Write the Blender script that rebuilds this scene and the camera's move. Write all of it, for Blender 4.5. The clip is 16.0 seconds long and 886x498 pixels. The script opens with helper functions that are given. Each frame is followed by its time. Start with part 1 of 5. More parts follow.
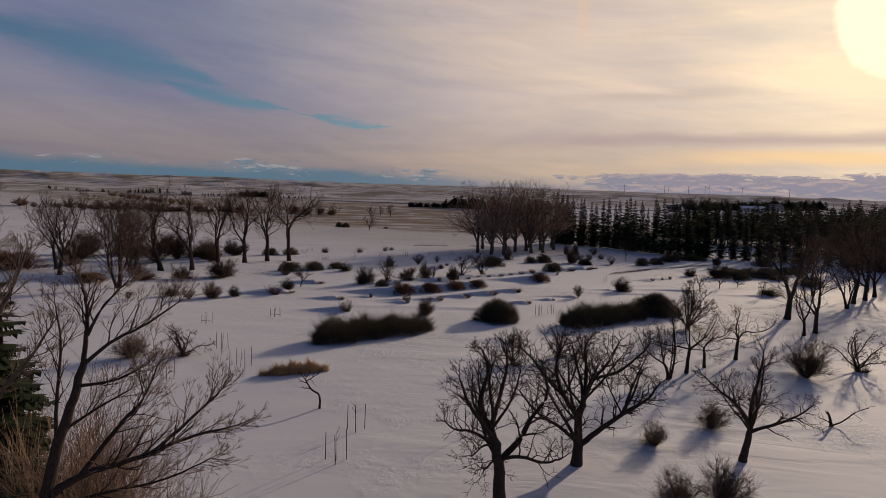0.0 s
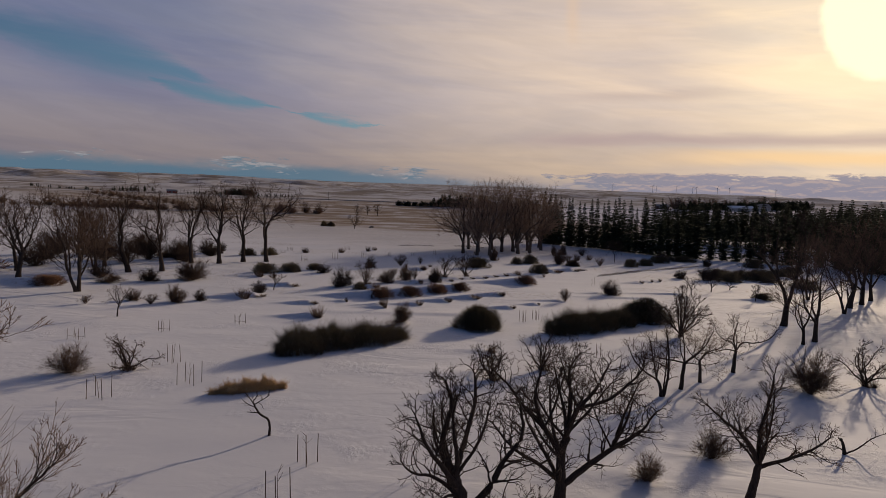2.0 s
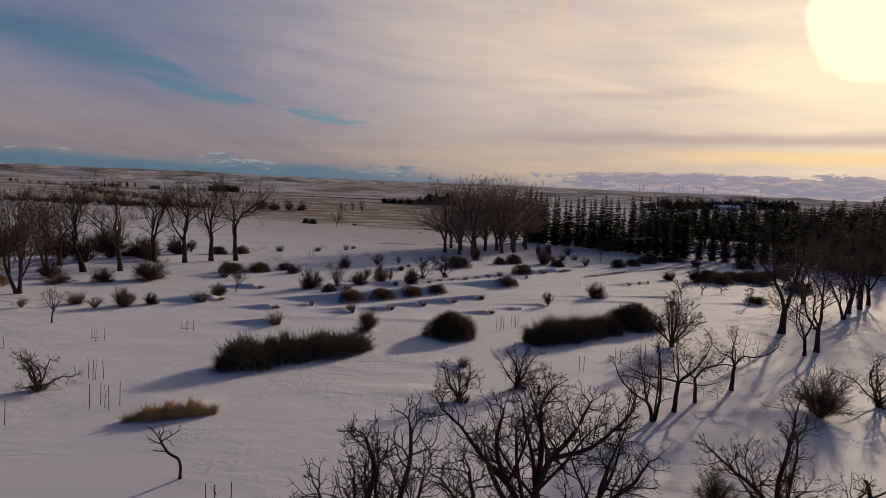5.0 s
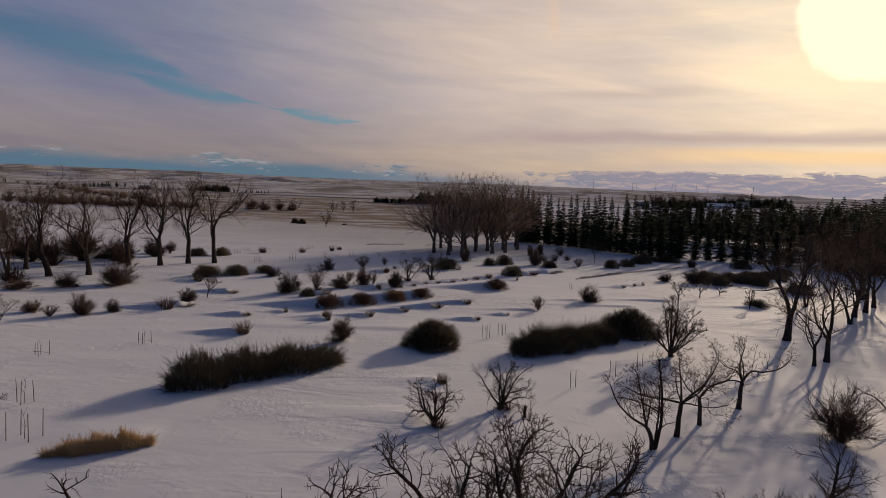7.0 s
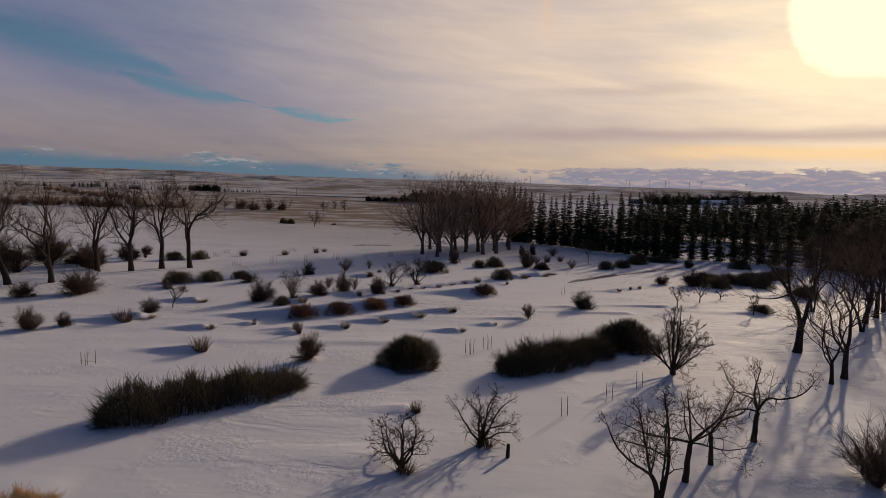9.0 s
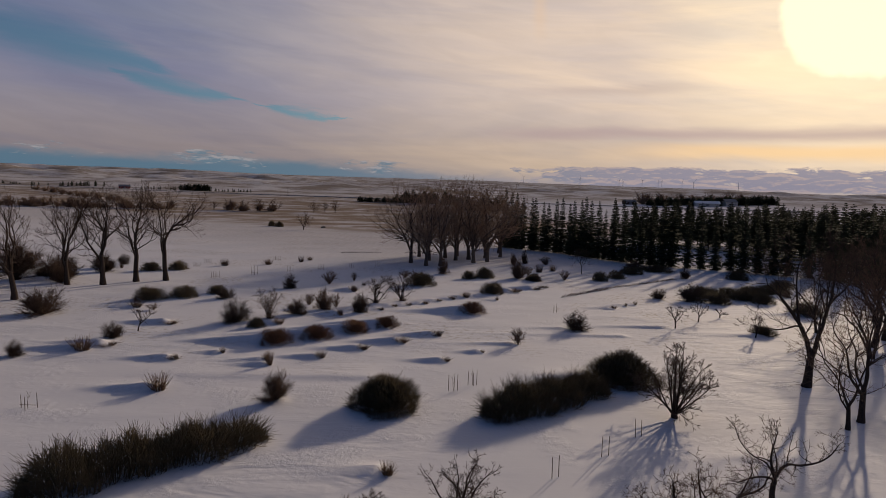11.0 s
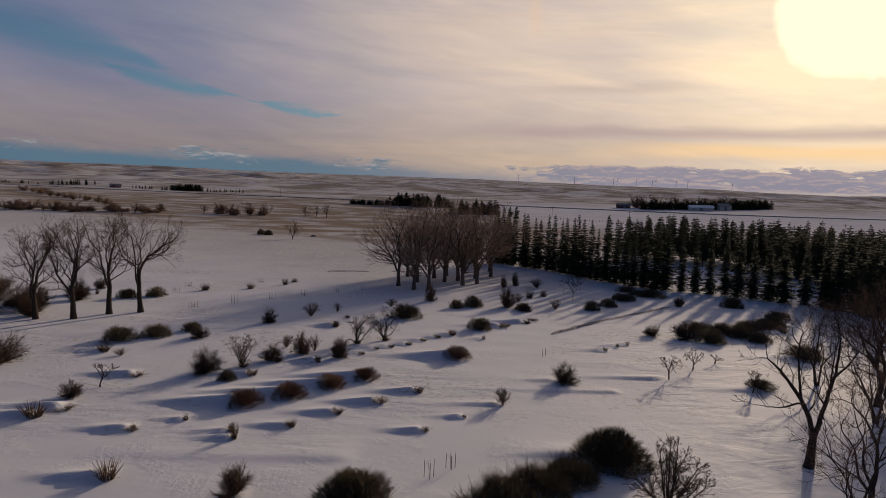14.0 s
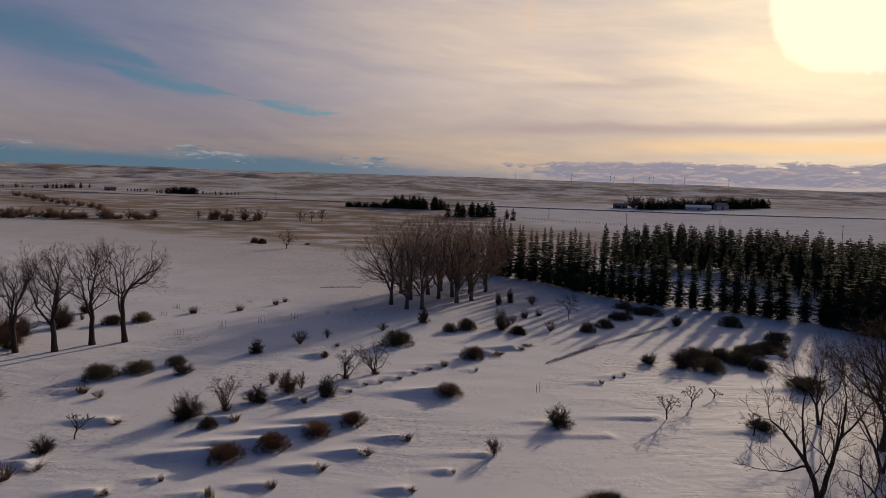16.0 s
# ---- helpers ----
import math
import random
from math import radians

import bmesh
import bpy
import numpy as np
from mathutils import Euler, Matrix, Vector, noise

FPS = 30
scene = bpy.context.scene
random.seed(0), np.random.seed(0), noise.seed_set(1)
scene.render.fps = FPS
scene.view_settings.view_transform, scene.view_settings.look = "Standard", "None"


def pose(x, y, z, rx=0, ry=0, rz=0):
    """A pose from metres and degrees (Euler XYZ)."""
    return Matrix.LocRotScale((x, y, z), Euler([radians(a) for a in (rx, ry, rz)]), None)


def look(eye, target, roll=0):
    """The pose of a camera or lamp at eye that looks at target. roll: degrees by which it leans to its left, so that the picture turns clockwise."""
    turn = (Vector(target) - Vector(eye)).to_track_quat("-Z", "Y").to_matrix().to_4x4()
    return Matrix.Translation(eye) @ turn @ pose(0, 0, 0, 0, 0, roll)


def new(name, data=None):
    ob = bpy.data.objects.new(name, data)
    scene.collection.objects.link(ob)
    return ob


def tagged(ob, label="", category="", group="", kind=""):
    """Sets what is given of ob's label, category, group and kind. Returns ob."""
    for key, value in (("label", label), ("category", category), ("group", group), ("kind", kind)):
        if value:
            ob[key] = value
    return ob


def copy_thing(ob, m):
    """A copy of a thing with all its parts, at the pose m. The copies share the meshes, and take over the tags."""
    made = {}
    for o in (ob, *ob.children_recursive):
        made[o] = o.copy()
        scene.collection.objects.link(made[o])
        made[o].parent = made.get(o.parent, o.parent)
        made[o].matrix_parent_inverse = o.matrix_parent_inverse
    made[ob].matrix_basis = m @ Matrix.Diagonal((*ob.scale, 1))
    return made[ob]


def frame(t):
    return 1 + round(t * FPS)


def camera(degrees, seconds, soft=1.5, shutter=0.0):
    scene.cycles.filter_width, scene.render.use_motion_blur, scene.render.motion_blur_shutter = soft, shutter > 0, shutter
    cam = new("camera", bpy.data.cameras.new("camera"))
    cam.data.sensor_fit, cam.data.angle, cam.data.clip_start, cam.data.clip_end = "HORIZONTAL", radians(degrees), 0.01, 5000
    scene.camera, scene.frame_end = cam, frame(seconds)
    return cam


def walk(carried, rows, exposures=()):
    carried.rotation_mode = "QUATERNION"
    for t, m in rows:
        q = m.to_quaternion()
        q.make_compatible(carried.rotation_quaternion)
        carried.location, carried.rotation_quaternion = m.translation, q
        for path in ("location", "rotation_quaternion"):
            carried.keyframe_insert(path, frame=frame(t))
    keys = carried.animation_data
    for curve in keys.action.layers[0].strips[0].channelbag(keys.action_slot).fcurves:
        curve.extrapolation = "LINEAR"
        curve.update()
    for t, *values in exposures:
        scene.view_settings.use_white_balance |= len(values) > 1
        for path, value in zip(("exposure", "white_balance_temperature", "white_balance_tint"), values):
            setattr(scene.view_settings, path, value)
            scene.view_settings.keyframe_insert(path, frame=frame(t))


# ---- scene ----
cam = camera(70.0, 16.0, 0.4)
PATH = [
    (0.0, 0.001, -0.000, 12.497, 86.077, -1.428, -0.002),
    (0.5, 0.215, 1.132, 12.576, 86.088, -1.445, -0.245),
    (1.0, 0.511, 2.276, 12.602, 86.075, -1.480, -0.502),
    (1.5, 0.857, 3.390, 12.590, 86.038, -1.543, -0.752),
    (2.0, 1.180, 4.470, 12.586, 86.000, -1.616, -0.983),
    (2.5, 1.514, 5.530, 12.633, 85.967, -1.682, -1.214),
    (3.0, 1.819, 6.536, 12.646, 85.927, -1.737, -1.428),
    (3.5, 2.084, 7.466, 12.599, 85.887, -1.785, -1.611),
    (4.0, 2.353, 8.363, 12.539, 85.859, -1.835, -1.774),
    (6.5, 4.006, 13.567, 12.495, 85.803, -1.855, -2.494),
    (7.0, 4.331, 14.832, 12.526, 85.784, -1.740, -2.643),
    (7.5, 4.667, 16.127, 12.559, 85.756, -1.620, -2.775),
    (8.0, 5.060, 17.437, 12.573, 85.708, -1.516, -2.905),
    (8.5, 5.480, 18.784, 12.727, 85.667, -1.438, -3.041),
    (9.0, 5.882, 20.131, 12.939, 85.612, -1.377, -3.189),
    (11.5, 7.296, 25.516, 15.622, 85.481, -1.572, -3.894),
    (12.0, 7.550, 26.234, 16.433, 85.439, -1.666, -3.984),
    (12.5, 7.790, 26.918, 17.310, 85.394, -1.754, -4.067),
    (13.0, 8.042, 27.556, 18.225, 85.354, -1.822, -4.147),
    (13.5, 8.278, 28.182, 19.230, 85.333, -1.846, -4.216),
    (14.0, 8.486, 28.792, 20.206, 85.300, -1.817, -4.266),
    (14.5, 8.726, 29.424, 21.167, 85.259, -1.737, -4.314),
    (15.0, 9.016, 30.114, 22.193, 85.206, -1.630, -4.377),
    (15.5, 9.295, 30.863, 23.293, 85.145, -1.499, -4.444),
    (16.0, 9.568, 31.636, 24.444, 85.085, -1.358, -4.513),
]
walk(cam, [(t, pose(*p)) for t, *p in PATH])

# ---- world and sun ----
SUN_AZ, SUN_EL = 36.8, 15.5
SUN_DIR = Vector((math.sin(radians(SUN_AZ)) * math.cos(radians(SUN_EL)),
                  math.cos(radians(SUN_AZ)) * math.cos(radians(SUN_EL)), math.sin(radians(SUN_EL))))


class Nodes:
    """Short hand for building node trees."""

    def __init__(self, tree):
        self.t = tree
        tree.nodes.clear()

    def add(self, kind, **values):
        n = self.t.nodes.new(kind)
        for k, v in values.items():
            if k in ("operation", "blend_type", "data_type", "noise_dimensions", "sky_type", "sun_disc", "interpolation_type",
                     "feature", "normalize"):
                if k == "operation":
                    n.operation = v
                elif k == "blend_type":
                    n.blend_type = v
                elif k == "data_type":
                    n.data_type = v
                elif k == "noise_dimensions":
                    n.noise_dimensions = v
                elif k == "sky_type":
                    n.sky_type = v
                elif k == "sun_disc":
                    n.sun_disc = v
                elif k == "feature":
                    n.feature = v
                elif k == "interpolation_type":
                    n.interpolation_type = v
            else:
                self.put(n.inputs[k.replace("_", " ")], v)
        return n

    def put(self, socket, v):
        if isinstance(v, bpy.types.NodeSocket):
            self.t.links.new(v, socket)
        elif isinstance(v, (tuple, list)) and socket.type == "RGBA" and len(v) == 3:
            socket.default_value = (*v, 1)
        else:
            socket.default_value = v

    def math(self, op, a, b=0.0, c=None):
        n = self.t.nodes.new("ShaderNodeMath")
        n.operation = op
        self.put(n.inputs[0], a), self.put(n.inputs[1], b)
        if c is not None:
            self.put(n.inputs[2], c)
        return n.outputs[0]

    def ramp(self, v, lo, hi, a=0.0, b=1.0):
        """v from lo..hi to a..b, smooth and clamped."""
        n = self.t.nodes.new("ShaderNodeMapRange")
        n.interpolation_type = "SMOOTHSTEP"
        for i, q in enumerate((v, lo, hi, a, b)):
            self.put(n.inputs[i], q)
        return n.outputs[0]

    def mix(self, f, a, b, blend="MIX"):
        n = self.t.nodes.new("ShaderNodeMix")
        n.data_type, n.blend_type = "RGBA", blend
        self.put(n.inputs[0], f), self.put(n.inputs[6], a), self.put(n.inputs[7], b)
        return n.outputs[2]

    def noise(self, vec, scale, detail=3.0, rough=0.5, distort=0.0):
        n = self.t.nodes.new("ShaderNodeTexNoise")
        if vec is not None:
            self.put(n.inputs["Vector"], vec)
        n.inputs["Scale"].default_value, n.inputs["Detail"].default_value = scale, detail
        n.inputs["Roughness"].default_value, n.inputs["Distortion"].default_value = rough, distort
        return n.outputs[0]

    def xyz(self, x, y, z):
        n = self.t.nodes.new("ShaderNodeCombineXYZ")
        self.put(n.inputs[0], x), self.put(n.inputs[1], y), self.put(n.inputs[2], z)
        return n.outputs[0]

    def split(self, v):
        n = self.t.nodes.new("ShaderNodeSeparateXYZ")
        self.put(n.inputs[0], v)
        return n.outputs


def make_world():
    world = bpy.data.worlds.new("sky")
    scene.world = world
    world.use_nodes = True
    k = Nodes(world.node_tree)
    d = k.add("ShaderNodeTexCoord").outputs["Generated"]
    x, y, z = k.split(d)
    el = k.math("MULTIPLY", k.math("ARCSINE", z), 57.2958)
    az = k.math("MULTIPLY", k.math("ARCTAN2", x, y), 57.2958)
    dot = k.t.nodes.new("ShaderNodeVectorMath")
    dot.operation = "DOT_PRODUCT"
    k.put(dot.inputs[0], d)
    dot.inputs[1].default_value = SUN_DIR
    ang = k.math("MULTIPLY", k.math("ARCCOSINE", k.math("MINIMUM", dot.outputs["Value"], 1.0)), 57.2958)
    # clear sky behind the veil of cloud
    sky = k.add("ShaderNodeTexSky", sky_type="NISHITA", sun_disc=False)
    sky.sun_elevation, sky.sun_rotation = radians(SUN_EL), radians(SUN_AZ)
    clear = k.mix(1.0, sky.outputs[0], (0.025, 0.043, 0.056), "MULTIPLY")
    # streaks that run along the horizon and lean down to the right
    lean = k.math("ADD", el, k.math("MULTIPLY", az, 0.125))
    flow = k.xyz(k.math("MULTIPLY", az, 0.036), k.math("MULTIPLY", lean, 0.20), 0.0)
    n1 = k.noise(flow, 1.1, 4.0, 0.55, 0.6)
    n2 = k.noise(k.xyz(k.math("MULTIPLY", az, 0.022), k.math("MULTIPLY", el, 0.22), 3.0), 1.5, 4.0, 0.52, 0.5)
    n3 = k.noise(flow, 4.0, 4.0, 0.6, 0.8)
    # veil: cool away from the sun, warm towards it
    cool = k.mix(k.ramp(el, 3.0, 15.0), (0.308, 0.274, 0.318), (0.176, 0.198, 0.302))
    cool = k.mix(k.ramp(el, 17.0, 34.0), cool, (0.026, 0.056, 0.136))
    cool = k.mix(k.ramp(ang, 80.0, 125.0), cool, (0.036, 0.068, 0.150))
    veil = k.mix(k.ramp(ang, 60.0, 15.0), cool, (0.80, 0.635, 0.512))
    veil = k.mix(k.ramp(ang, 19.0, 6.0), veil, (1.05, 0.84, 0.60))
    haze = k.math("ADD", k.math("MULTIPLY", n1, 0.55), k.math("MULTIPLY", n2, 0.45))
    veil = k.mix(k.ramp(haze, 0.36, 0.66), k.mix(1.0, veil, (0.82, 0.85, 0.93), "MULTIPLY"), k.mix(1.0, veil, (1.10, 1.07, 1.00), "MULTIPLY"))
    tone = k.ramp(n3, 0.3, 0.7, 0.97, 1.03)
    veil = k.mix(1.0, veil, k.xyz(tone, tone, tone), "MULTIPLY")
    # the veil is thicker and duller low down
    veil = k.mix(k.math("MULTIPLY", k.ramp(el, 10.0, 2.5), k.ramp(az, 34.0, 12.0, 0.35, 1.0)), veil, k.mix(1.0, veil, (0.77, 0.745, 0.70), "MULTIPLY"))
    # grey streaks and golden strip low under the sun
    wave = k.math("MULTIPLY", k.math("SUBTRACT", n1, 0.5), 2.4)
    band = k.math("MULTIPLY", k.ramp(k.math("ABSOLUTE", k.math("SUBTRACT", k.math("ADD", el, wave), 5.9)), 0.9, 0.0), k.ramp(az, 4.0, 14.0))
    veil = k.mix(k.math("MULTIPLY", band, 0.62), veil, (0.44, 0.325, 0.325))
    band = k.math("MULTIPLY", k.ramp(k.math("ABSOLUTE", k.math("SUBTRACT", k.math("ADD", el, wave), 9.6)), 0.8, 0.0), k.math("MULTIPLY", k.ramp(az, 8.0, 15.0), k.ramp(az, 28.0, 20.0)))
    veil = k.mix(k.math("MULTIPLY", band, 0.35), veil, (0.46, 0.36, 0.34))
    gold = k.math("MULTIPLY", k.ramp(k.math("ABSOLUTE", k.math("SUBTRACT", k.math("ADD", el, wave), 4.3)), 1.0, 0.1), k.ramp(az, 14.0, 30.0))
    veil = k.mix(k.math("MULTIPLY", gold, 0.75), veil, (1.0, 0.66, 0.33))
    # rents of blue in the veil: lens-shaped, with frayed edges
    warp = k.math("MULTIPLY", k.math("SUBTRACT", k.noise(flow, 2.6, 5.0, 0.62, 0.6), 0.5), 2.6)

    def rent(az0, el0, slope, thick, before, after):
        line = k.math("ADD", k.math("SUBTRACT", el, el0), k.math("ADD", k.math("MULTIPLY", k.math("SUBTRACT", az, az0), slope), warp))
        taper = k.math("MULTIPLY", k.ramp(az, az0 - before, az0), k.ramp(az, az0 + after, az0))
        near = k.math("DIVIDE", k.math("ABSOLUTE", line), k.math("ADD", k.math("MULTIPLY", taper, thick), 0.02))
        return k.math("MULTIPLY", k.ramp(near, 1.15, 0.0), k.ramp(taper, 0.0, 0.25))

    rents = k.math("MAXIMUM", rent(-27.5, 11.1, 0.15, 2.5, 16.0, 10.5), rent(-19.0, 8.75, 0.14, 1.15, 6.5, 7.0))
    rents = k.math("MAXIMUM", rents, rent(-9.0, 7.25, 0.11, 0.55, 5.0, 5.5))
    rents = k.math("MAXIMUM", rents, k.math("MULTIPLY", rent(-38.0, 12.6, 0.1, 1.8, 12.0, 9.0), 0.5))
    col = k.mix(k.math("MULTIPLY", rents, 0.78), veil, clear)
    # a low blue-grey bank along the horizon, thinning towards the sun
    lip = k.math("MULTIPLY", k.math("SUBTRACT", k.noise(k.xyz(k.math("MULTIPLY", az, 0.16), k.math("MULTIPLY", el, 0.5), 2.0), 1.0, 4.0, 0.6), 0.5), 1.8)
    low = k.ramp(k.math("ADD", el, lip), k.ramp(az, -10.0, 12.0, 3.4, 2.6), k.ramp(az, -10.0, 12.0, 2.3, 1.5))
    blue = k.mix(k.ramp(az, -12.0, 18.0), (0.078, 0.162, 0.232), (0.27, 0.25, 0.30))
    col = k.mix(k.math("MULTIPLY", low, k.ramp(az, 0.0, 16.0, 0.85, 0.6)), col, blue)
    # small heaps of cloud above it, cream on their tops
    puff = k.noise(k.xyz(k.math("MULTIPLY", az, 0.26), k.math("MULTIPLY", el, 1.15), 7.0), 1.7, 6.0, 0.62, 0.4)
    under = k.noise(k.xyz(k.math("MULTIPLY", az, 0.26), k.math("MULTIPLY", k.math("ADD", el, 0.22), 1.15), 7.0), 1.7, 6.0, 0.62, 0.4)

    def window(v, mid, half):
        return k.ramp(k.math("ABSOLUTE", k.math("SUBTRACT", v, mid)), half, half * 0.3)

    groups = k.math("MAXIMUM", window(az, -15.5, 6.0), window(az, -2.5, 4.5))
    groups = k.math("MAXIMUM", groups, k.math("MULTIPLY", window(az, -29.0, 6.5), 0.55))
    groups = k.math("MULTIPLY", groups, window(el, k.ramp(az, -14.0, 4.0, 3.05, 2.55), 0.95))
    ranks = k.math("MULTIPLY", k.ramp(az, 5.0, 19.0), window(el, k.ramp(az, 14.0, 34.0, 2.3, 2.1), 1.35))
    mass = k.math("MAXIMUM", k.math("MULTIPLY", groups, 0.22), k.math("MULTIPLY", ranks, 0.37))
    bank = k.ramp(k.math("ADD", puff, mass), 0.65, 0.77)
    bank = k.math("MULTIPLY", bank, k.ramp(mass, 0.0, 0.06))
    shade = k.mix(k.ramp(az, -8.0, 24.0), (0.125, 0.190, 0.245), (0.255, 0.242, 0.312))
    lit = k.mix(k.ramp(az, -8.0, 24.0), (0.32, 0.305, 0.32), (0.41, 0.325, 0.33))
    heap = k.mix(k.ramp(k.math("SUBTRACT", puff, under), -0.02, 0.14), shade, lit)
    col = k.mix(k.math("MULTIPLY", bank, 0.9), col, heap)
    # a faint sun dog, and the glare of the sun in the cloud
    dog = k.math("MULTIPLY", k.ramp(k.math("ABSOLUTE", k.math("SUBTRACT", ang, 24.0)), 0.9, 0.0),
                 k.ramp(k.math("ABSOLUTE", k.math("SUBTRACT", el, 17.0)), 4.0, 1.0))
    col = k.mix(k.math("MULTIPLY", dog, 0.35), col, (0.80, 0.55, 0.36))
    rim = k.math("ADD", ang, k.math("MULTIPLY", k.math("SUBTRACT", k.noise(d, 14.0, 3.0, 0.55), 0.5), 2.6))
    col = k.mix(k.ramp(rim, 6.0, 5.4), col, (1.25, 1.12, 0.76))
    bg = k.add("ShaderNodeBackground", Color=col, Strength=1.0)
    out = k.add("ShaderNodeOutputWorld")
    k.t.links.new(bg.outputs[0], out.inputs[0])


make_world()
sun = new("sun", bpy.data.lights.new("sun", "SUN"))
sun.data.energy, sun.data.angle, sun.data.color = 3.2, radians(1.2), (1.0, 0.79, 0.57)
sun.matrix_world = look((0, 0, 60), Vector((0, 0, 60)) - SUN_DIR)


# ---- materials ----
def surface(name, build, rough=0.85):
    m = bpy.data.materials.new(name)
    m.use_nodes = True
    k = Nodes(m.node_tree)
    bsdf = k.add("ShaderNodeBsdfPrincipled", Roughness=rough)
    bsdf.inputs["Specular IOR Level"].default_value = 0.2
    out = k.add("ShaderNodeOutputMaterial")
    k.t.links.new(bsdf.outputs[0], out.inputs[0])
    build(k, bsdf)
    return m


def bark(name, a, b, scale=6.0, bump=0.4):
    """Streaked bark, with a tone of its own for each plant."""
    def build(k, bsdf):
        p = k.add("ShaderNodeTexCoord").outputs["Object"]
        x, y, z = k.split(p)
        grain = k.noise(k.xyz(x, y, k.math("MULTIPLY", z, 0.25)), scale * 4, 3.0, 0.6)
        blot = k.noise(p, scale * 0.3, 2.0)
        own = k.add("ShaderNodeObjectInfo").outputs["Random"]
        f = k.math("ADD", k.ramp(grain, 0.3, 0.7, 0.0, 0.6), k.math("MULTIPLY", blot, 0.5))
        col = k.mix(f, a, b)
        tone = k.math("ADD", 0.8, k.math("MULTIPLY", own, 0.4))
        k.put(bsdf.inputs["Base Color"], k.mix(1.0, col, k.xyz(tone, tone, tone), "MULTIPLY"))
        bsdf.inputs["Specular IOR Level"].default_value = 0.03
        bu = k.add("ShaderNodeBump", Height=grain, Strength=bump, Distance=0.03)
        k.t.links.new(bu.outputs[0], bsdf.inputs["Normal"])
    return surface(name, build)


def snow_build(k, bsdf):
    p = k.add("ShaderNodeNewGeometry").outputs["Position"]
    x, y, z = k.split(p)
    big = k.noise(p, 0.05, 4.0, 0.55)
    ripple = k.noise(k.xyz(k.math("MULTIPLY", x, 0.5), y, 0.0), 1.0, 5.0, 0.55, 0.8)
    crumb = k.noise(p, 3.6, 5.0, 0.65)
    patch = k.ramp(k.noise(p, 0.13, 4.0, 0.6), 0.48, 0.66)
    snow = k.mix(k.ramp(big, 0.3, 0.7), (0.555, 0.56, 0.612), (0.618, 0.61, 0.648))
    # stubble and dry grass that the wind has swept free, farther out and on the hills
    grass = k.mix(k.noise(p, 0.35, 4.0, 0.6), (0.170, 0.130, 0.096), (0.27, 0.204, 0.146))
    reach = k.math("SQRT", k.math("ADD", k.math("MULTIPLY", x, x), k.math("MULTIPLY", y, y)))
    streak = k.noise(k.xyz(k.math("MULTIPLY", x, 0.6), y, 0.0), 0.05, 6.0, 0.62, 0.4)
    fine = k.noise(k.xyz(k.math("MULTIPLY", x, 0.9), y, 0.0), 0.9, 4.0, 0.6)
    lean = k.math("ADD", y, k.math("MULTIPLY", k.math("MINIMUM", x, 0.0), 0.8))
    field = k.math("MULTIPLY", k.ramp(lean, 235.0, 330.0), k.ramp(x, 190.0, 80.0, 0.42, 1.0))
    field = k.math("MULTIPLY", field, k.ramp(k.math("ADD", k.math("MULTIPLY", streak, 0.7), k.math("MULTIPLY", fine, 0.3)), 0.36, 0.56, 0.25, 0.95))
    strip = k.math("MULTIPLY", k.ramp(reach, 440.0, 520.0), k.ramp(x, 60.0, 140.0))
    field = k.math("MULTIPLY", field, k.math("SUBTRACT", 1.0, k.math("MULTIPLY", strip, 0.8)))
    speck = k.noise(k.xyz(k.math("MULTIPLY", x, 0.6), y, 0.0), 2.2, 4.0, 0.65)
    swept = k.math("MULTIPLY", k.ramp(speck, 0.52, 0.62), k.ramp(k.noise(p, 0.06, 4.0, 0.6), 0.46, 0.62))
    swept = k.math("MULTIPLY", swept, k.ramp(y, 62.0, 110.0, 0.0, 0.7))
    hill = k.ramp(k.noise(k.xyz(k.math("MULTIPLY", x, 0.7), k.math("MULTIPLY", y, 0.5), k.math("MULTIPLY", z, 4.0)), 0.012, 9.0, 0.72, 0.6), 0.38, 0.60, 0.16, 0.94)
    far = k.ramp(reach, 690.0, 860.0)
    grass = k.mix(far, grass, (0.200, 0.168, 0.142))
    bare = k.mix(far, k.xyz(k.math("MAXIMUM", field, swept), 0.0, 0.0), k.xyz(hill, 0.0, 0.0))
    bare = k.split(bare)[0]
    thin = k.math("MULTIPLY", k.ramp(lean, 125.0, 250.0, 0.0, 0.34), k.ramp(fine, 0.36, 0.62, 0.5, 1.3))
    bare = k.math("MAXIMUM", bare, k.math("MULTIPLY", thin, k.ramp(x, 110.0, 40.0)))
    k.put(bsdf.inputs["Base Color"], k.mix(bare, snow, grass))
    h = k.math("ADD", k.math("MULTIPLY", ripple, k.ramp(k.noise(p, 0.045, 3.0, 0.5), 0.42, 0.66, 0.14, 0.80)), k.math("MULTIPLY", k.math("MULTIPLY", crumb, patch), 0.75))
    carve = k.noise(k.xyz(k.math("MULTIPLY", x, 0.35), k.math("ADD", y, k.math("MULTIPLY", x, 0.08)), 0.0), 0.30, 3.0, 0.5, 1.2)
    h = k.math("ADD", h, k.math("MULTIPLY", k.ramp(carve, 0.38, 0.66), k.ramp(k.noise(p, 0.03, 2.0, 0.5), 0.44, 0.64, 0.0, 0.75)))
    bu = k.add("ShaderNodeBump", Height=h, Strength=0.55, Distance=0.16)
    k.t.links.new(bu.outputs[0], bsdf.inputs["Normal"])
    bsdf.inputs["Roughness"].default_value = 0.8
    # near-field gloss stands in for snow's forward scatter; fades outward to curb far glare
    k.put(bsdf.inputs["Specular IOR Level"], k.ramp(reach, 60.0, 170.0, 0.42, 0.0))


